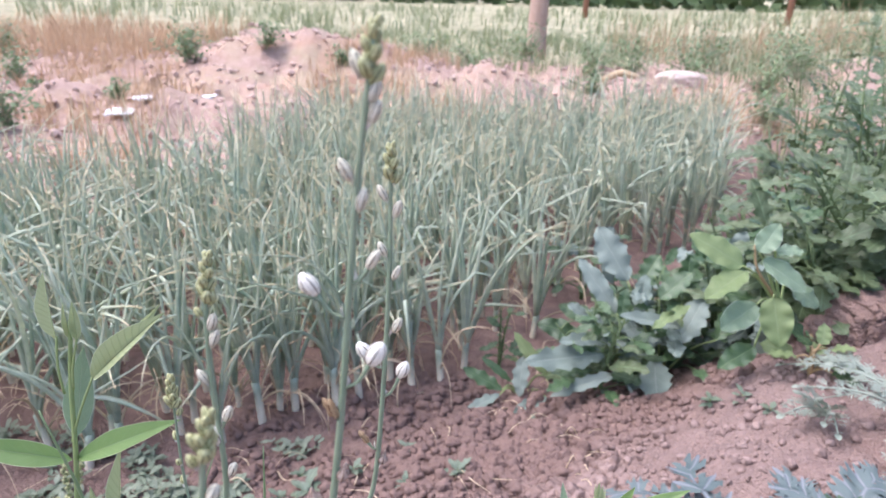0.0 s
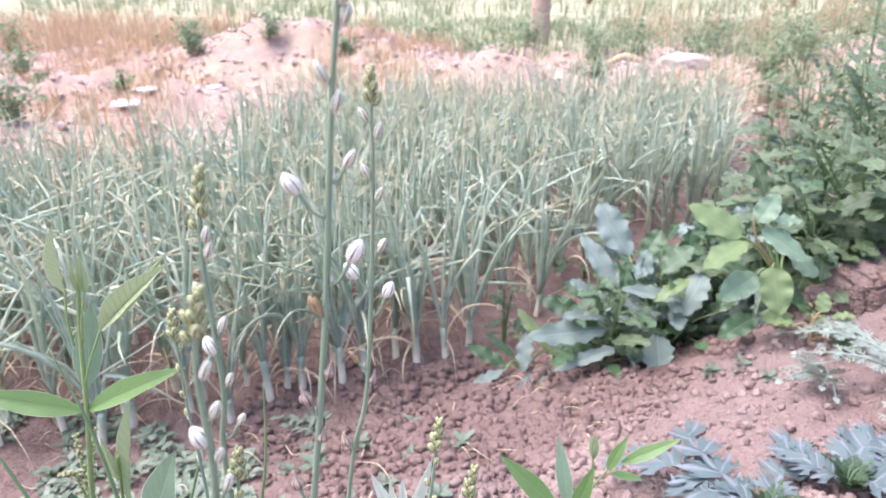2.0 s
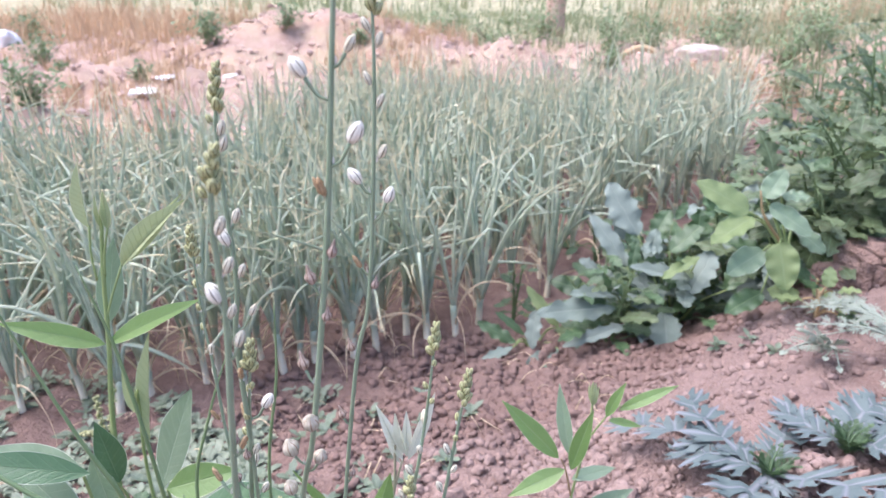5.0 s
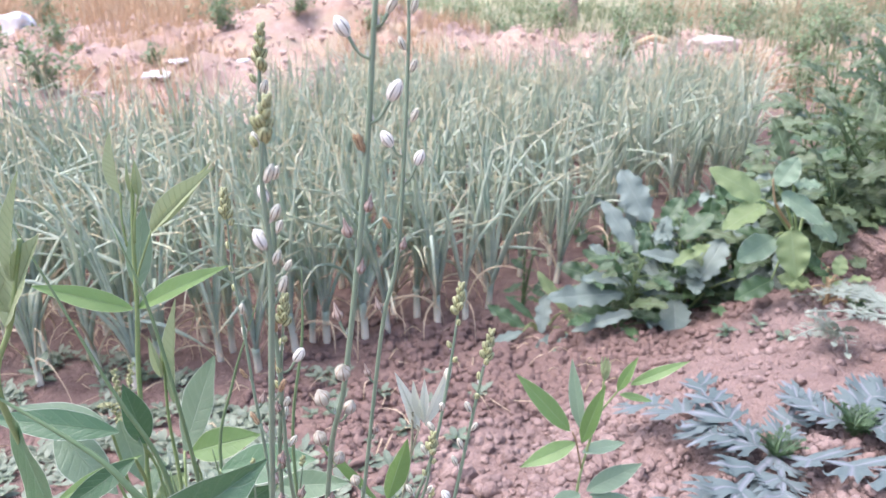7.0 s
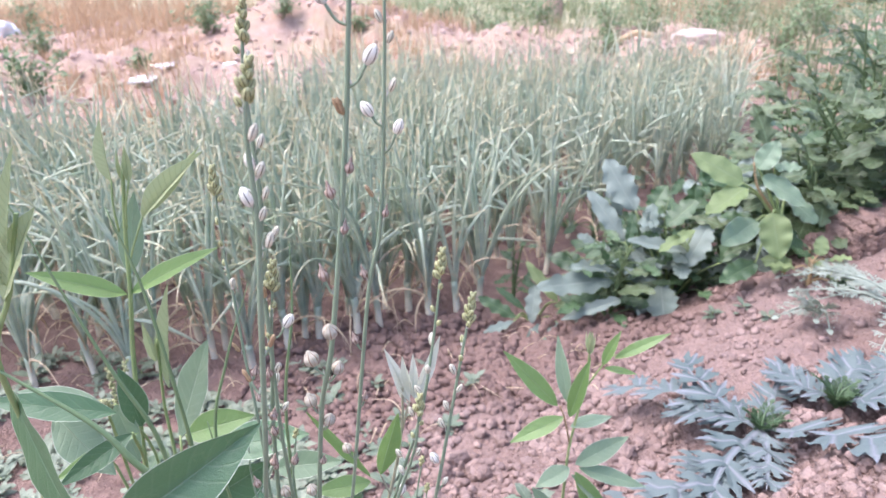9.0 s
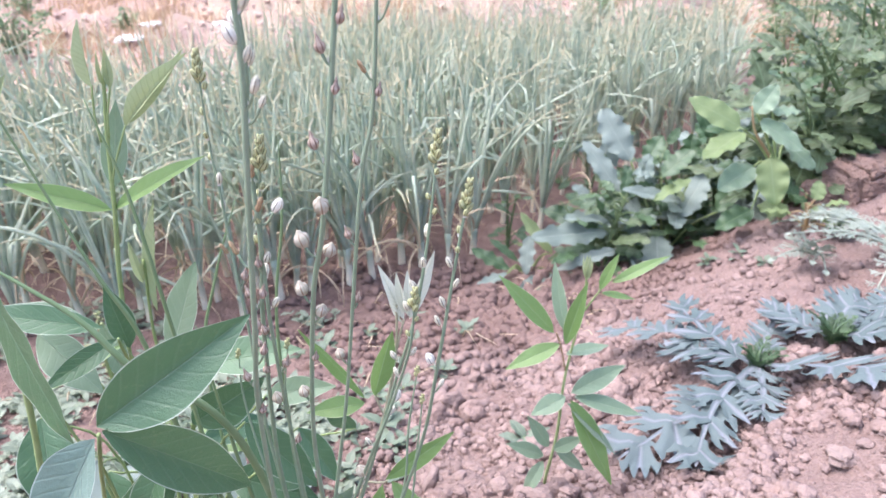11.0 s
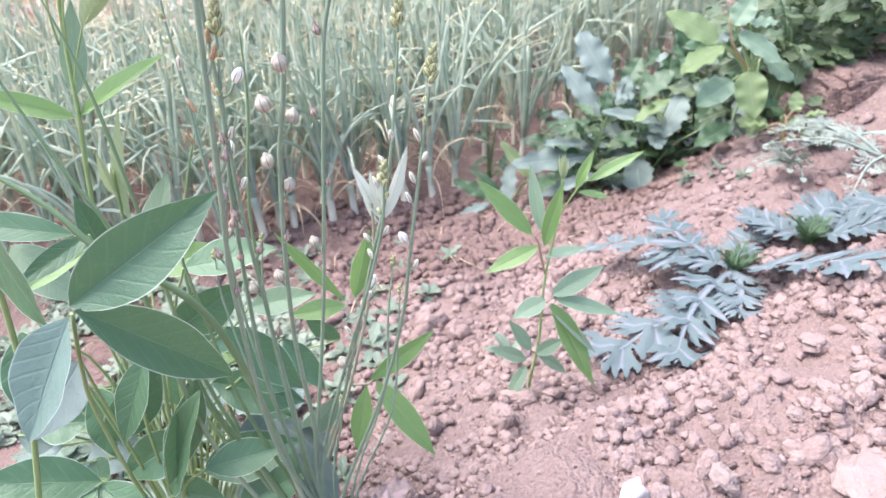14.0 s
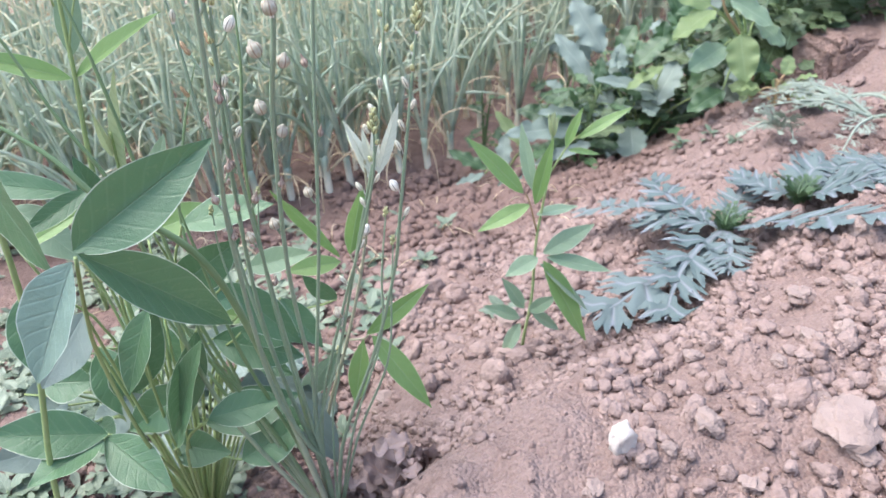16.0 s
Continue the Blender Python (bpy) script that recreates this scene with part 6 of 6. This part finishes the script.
for i in range(50):
    x = rf.uniform(1.5, 2.6)
    y = 0.9 + 1.45 * x + rf.uniform(-0.2, 0.9)
    green += tuft(x, y, 7, 0.25, 0.1, rf, 0.0035, 0.7)
ob = new("green_grass", geo_mesh("green_grass", join(green), M["grass"], False))
tagged(ob, "band of green grass and weeds behind the bank", "grass", kind="stuff")


def shrub(x, y, r, h, n, label, seed, leaf=0.03):
    rr = random.Random(seed)
    z = zat(x, y)
    ob = thing("shrub", (x, y, z - 0.02), label, "shrub", "shrubs on the far bank")
    twigs, leaves = [], []
    for k in range(14):
        a, t = rr.uniform(0, 6.28), rr.uniform(0.1, 1.1)
        tip = Vector((x + r * math.sin(t) * math.cos(a), y + r * math.sin(t) * math.sin(a), z + h * math.cos(t) * rr.uniform(0.7, 1.1)))
        line = smooth_line([(x, y, z - 0.02), ((x * 2 + tip.x) / 3, (y * 2 + tip.y) / 3, z + (tip.z - z) * 0.5), tip], 4)
        twigs.append(tube(line, [0.004, 0.002], 5))
        for i in range(n // 14):
            p = Vector(line[rr.randrange(2, len(line))]) + Vector([rr.uniform(-0.3, 0.3) * r * 0.6 for _ in range(3)])
            p.z = max(p.z, z + 0.01)
            d = Vector((rr.uniform(-1, 1), rr.uniform(-1, 1), rr.uniform(-0.3, 1)))
            g = blade(leaf * rr.uniform(0.6, 1.2), leaf * 0.5, 0.5, 0.7, 0.1, 0.2, nu=3, nv=1, seed=i)
            leaves.append(moved(g, leaf_pose(p, p + d, (rr.uniform(-1, 1), rr.uniform(-1, 0.3), 1))))
    part("twig_mass", join(twigs), M["greystem"], ob)
    part("foliage", join(leaves), M["shrub"], ob)
    return ob


for x, y, r, h, n in ((-1.55, 4.4, 0.2, 0.17, 280), (-2.52, 4.2, 0.16, 0.16, 200), (-1.82, 2.9, 0.15, 0.17, 240), (-1.07, 4.38, 0.11, 0.13, 150), (-3.15, 5.15, 0.2, 0.16, 200), (-1.68, 3.66, 0.08, 0.08, 90), (-0.58, 4.25, 0.09, 0.08, 90), (-2.3, 3.3, 0.12, 0.1, 120), (-1.95, 2.45, 0.14, 0.13, 160), (-1.2, 4.9, 0.1, 0.12, 110), (-2.15, 3.75, 0.07, 0.07, 80),
                      (0.25, 5.5, 0.28, 0.2, 300), (0.65, 5.6, 0.26, 0.22, 300), (1.05, 5.0, 0.24, 0.22, 300), (1.35, 5.0, 0.22, 0.2, 280), (0.95, 4.45, 0.16, 0.1, 180), (1.75, 4.9, 0.25, 0.25, 300), (1.95, 4.2, 0.2, 0.2, 260), (2.15, 3.7, 0.22, 0.25, 280), (2.3, 4.6, 0.3, 0.3, 320), (-0.15, 5.8, 0.24, 0.18, 280), (1.75, 3.75, 0.18, 0.16, 220), (2.5, 5.2, 0.3, 0.28, 300), (2.0, 5.4, 0.28, 0.24, 300), (2.75, 4.1, 0.3, 0.35, 300), (3.1, 5.0, 0.3, 0.3, 300)):
    shrub(x, y, r * 1.3, h * 1.25, int(n * 1.5), "low grey-green shrub growing on bare earth", rf.randrange(9999))

single("rock", lump(0.15, 0.10, 0.068, 12, 0.3, 4, 0.0, 0.6), M["rock"], (1.57, 4.66, zat(1.57, 4.66) + 0.035), "blocky pale pinkish rock lying at the bed edge", "rock", 8)
single("rock", lump(0.12, 0.08, 0.095, 6, 0.3, 4, 0.0, 0.7), M["debris"], (-3.02, 4.62, zat(-3.02, 4.62) + 0.05), "whitish rock lying on the far bank", "rock", -25)
for x, y, L, W, t in ((-1.42, 3.12, 0.13, 0.09, 0), (-1.16, 3.45, 0.17, 0.055, 40), (-1.2, 5.7, 0.45, 0.22, 5), (-1.33, 3.17, 0.09, 0.06, 15)):
    top = max(zat(x + dx * L * 0.3, y + dy * L * 0.3) for dx in (-1, 0, 1) for dy in (-1, 0, 1))
    ob = new("plastic_scrap", geo_mesh("plastic_scrap", lump(L * 0.46, W * 0.5, 0.006, int(L * 100), 0.6, 4, 0.25, 0.6), M["debris"], False))
    ob.matrix_world = pose(x, y, top - 0.004) @ pose(0, 0, 0, 10, 0, 0) @ pose(0, 0, 0, 0, 0, t)
    tagged(ob, "crumpled scrap of white plastic on bare earth", "litter", "plastic scraps")
lg = tube(smooth_line([(1.08, 4.75, zat(1.08, 4.75) + 0.02), (1.2, 4.74, zat(1.2, 4.74) + 0.025), (1.32, 4.73, zat(1.32, 4.73) + 0.02)], 5), [0.022, 0.025, 0.02], 12)
ob = new("log", geo_mesh("log", lg, M["log"]))
tagged(ob, "short pale log lying behind the bed", "log")

# tree
tx, ty = 0.86, 6.6
tz = zat(tx, ty)
tree = thing("tree", (tx, ty, tz - 0.05), "slender brown tree trunk with a leafy crown overhead", "tree")
part("trunk", tube(smooth_line([(tx, ty, tz - 0.05), (tx + 0.02, ty, tz + 0.6), (tx + 0.12, ty + 0.05, tz + 1.6), (tx + 0.15, ty + 0.1, tz + 2.8)], 6), [0.095, 0.08, 0.075, 0.06], 14), M["bark"], tree)
crown, limbs = [], []
for k in range(9):
    a = k * 2.4
    tip = (tx + 0.15 + 1.2 * math.cos(a), ty + 0.1 + 1.2 * math.sin(a), tz + 3.3 + 0.15 * k)
    line = smooth_line([(tx + 0.15, ty + 0.1, tz + 2.6), (tx + 0.15 + 0.5 * math.cos(a), ty + 0.1 + 0.5 * math.sin(a), tz + 3.1), tip], 5)
    limbs.append(tube(line, [0.04, 0.015], 6))
    for i in range(220):
        p = Vector(line[rf.randrange(3, len(line))]) + Vector([rf.gauss(0, 0.3) for _ in range(3)])
        g = blade(0.09, 0.04, 0.5, 0.7, 0.1, 0.2, nu=3, nv=1)
        crown.append(moved(g, leaf_pose(p, p + Vector((rf.uniform(-1, 1), rf.uniform(-1, 1), rf.uniform(-1, 0.4))), (rf.uniform(-1, 1), rf.uniform(-1, 1), 1))))
part("branching", join(limbs), M["bark"], tree)
part("crown", join(crown), M["shrub"], tree)

# far hedge and posts on the horizon
hedge = []
for i in range(2600):
    a = rf.uniform(-0.75, 0.75)
    dist = rf.uniform(30, 40)
    x, y = dist * math.sin(a), dist * math.cos(a)
    p = Vector((x, y, zat(x, y) + abs(rf.gauss(0, 0.9)) * (0.6 + 0.8 * float(vnoise(x * 0.3, 0.0, 4)))))
    g = blade(0.7, 0.45, 0.5, 0.6, 0.1, 0.2, nu=3, nv=1)
    hedge.append(moved(g, leaf_pose(p, p + Vector((rf.uniform(-1, 1), rf.uniform(-1, 1), rf.uniform(-0.5, 1))), (rf.uniform(-1, 1), -1, rf.uniform(-0.5, 1)))))
ob = new("far_hedge", geo_mesh("far_hedge", join(hedge), M["farwood"]))
tagged(ob, "dark hedge of trees along the far field edge", "hedge", kind="stuff")
for x, y in ((3.3, 17.0), (6.9, 14.5)):
    g = tube([(x, y, zat(x, y) - 0.1), (x + 0.02, y, zat(x, y) + 0.9), (x + 0.05, y, zat(x, y) + 1.7)], [0.07, 0.06, 0.05], 8)
    ob = new("fence_post", geo_mesh("fence_post", g, M["post"]))
    tagged(ob, "weathered brown fence post in the far field", "post", "fence posts")


# ---- loose clods, largest as pieces ----
def clod_geo(seed):
    bm = bmesh.new()
    bmesh.ops.create_icosphere(bm, subdivisions=2 if seed < 18 else 1, radius=1)
    off = Vector((seed * 5.3, seed * 2.1, 0))
    for v in bm.verts:
        v.co *= 1 + 0.6 * noise.noise(v.co * 1.2 + off) + 0.4 * noise.noise(v.co * 2.9 + off) + 0.2 * noise.noise(v.co * 6.1 + off)
        v.co.z *= 0.8
    bm.verts.ensure_lookup_table()
    geo = np.array([v.co[:] for v in bm.verts]), [tuple(v.index for v in f.verts) for f in bm.faces]
    bm.free()
    return geo


CLODS = [clod_geo(k) for k in range(28)]
CLOD_MESH = {}
rc = np.random.RandomState(5)
big = []
for i in range(4000):
    x, y = rc.uniform(-0.12, 0.75), rc.uniform(0.2, 1.25)
    u = -0.5 * x + 0.87 * y
    heap = float(vnoise(x * 13, y * 13, 41))
    if 0.30 < u < 0.86 and rc.rand() < (0.9 if x < 0.3 else 0.5 if y < 0.65 else 0.12) * step(heap, 0.35, 0.7):
        big.append((x, y, 0.0045 + 0.0125 * rc.rand() ** 2.4))
    elif u < 0.27 and x > 0.12 and rc.rand() < 0.55 * step(heap, 0.4, 0.7):
        big.append((x, y, 0.0035 + 0.0105 * rc.rand() ** 2.2))
big = big[:330]
for x, y, s in big:
    k = rc.randint(18)
    w = float(wet_shade_at(x, y)) > 0.5
    if (k, w) not in CLOD_MESH:
        CLOD_MESH[(k, w)] = geo_mesh("clod", (CLODS[k][0], CLODS[k][1], {"wet_shade": np.full(len(CLODS[k][0]), 0.85 if w else 0.0)}), M["clod"])
    ob = new("clod", CLOD_MESH[(k, w)])
    ob.parent = ground
    ob.matrix_local = Matrix.LocRotScale((x, y, zat(x, y) + s * 0.24), Euler(rc.uniform(0, 6.28, 3)), (s * rc.uniform(0.8, 1.3), s * rc.uniform(0.8, 1.2), s * rc.uniform(0.65, 0.95)))
N = 125000
px, py = rc.uniform(-0.35, 0.85, N), rc.uniform(0.15, 1.3, N)
pu = -0.5 * px + 0.87 * py
bund_top = (pu < 0.262) & (px < 0.16)
dens = np.where(pu < 0.28, 1.0, np.where(pu < 0.86, 1.0, 0.6)) * np.where(px < -0.08, 0.3, 1.0) * np.where(bund_top, 0.22, 1.0)
clump = np.clip(2.8 * (0.55 * vnoise(px * 11, py * 11, 21) + 0.45 * vnoise(px * 33, py * 33, 22)) - 0.85, 0.10, 1.2)
slope = step(px, 0.26, 0.42) * step(py, 0.62, 0.78)
keep = rc.rand(N) < dens * clump * (1 - 0.85 * slope)
px, py = px[keep], py[keep]
pz, pwet = ground_z(px, py), wet_shade_at(px, py)
vs, fs, wet_shade, n = [], [], [], 0
coarse = (-0.5 * px + 0.87 * py < 0.27) & (px > 0.15)
for x, y, z, w, c in zip(px, py, pz, pwet, coarse):
    s = 0.0009 + 0.0078 * rc.rand() ** 2.9 if c else 0.0007 + 0.0066 * rc.rand() ** 3.5
    s *= 1 + (0.8 if x < 0.3 else 0.25) * min(1.0, max(0.0, (y - 0.55) / 0.5))
    v, f = CLODS[rc.randint(18)] if s > 0.0042 else CLODS[18 + rc.randint(10)]
    e = np.array(Euler(rc.uniform(0, 6.28, 3)).to_matrix())
    vs.append((v * s) @ e.T * (1, 1, 0.8) + (x, y, z + s * 0.26))
    fs.extend([tuple(i + n for i in q) for q in f])
    wet_shade.append(np.full(len(v), 0.85 * w))
    n += len(v)
ob = new("soil_crumbs", geo_mesh("soil_crumbs", (np.concatenate(vs), fs, {"wet_shade": np.concatenate(wet_shade)}), M["crumb"]))
tagged(ob, "loose pinkish soil crumbs strewn over the bund", "soil crumbs", kind="stuff")

rub, n = [], 0
for i in range(6500):
    x, y = rf.uniform(-3.8, 2.0), rf.uniform(2.2, 5.8)
    if y < field_edge(x) + 0.12:
        continue
    v, f = CLODS[18 + rf.randrange(10)]
    s = 0.006 + 0.018 * rf.random() ** 3
    e = np.array(Euler((rf.uniform(0, 6.28), rf.uniform(0, 6.28), rf.uniform(0, 6.28))).to_matrix())
    rub.append(((v * s) @ e.T * (1, 1, 0.75) + (x, y, zat(x, y) + s * 0.3), f, {}))
ob = new("rubble", geo_mesh("rubble", join(rub), M["bankclod"], False))
tagged(ob, "broken pinkish clods over the far bank", "rubble", kind="stuff")
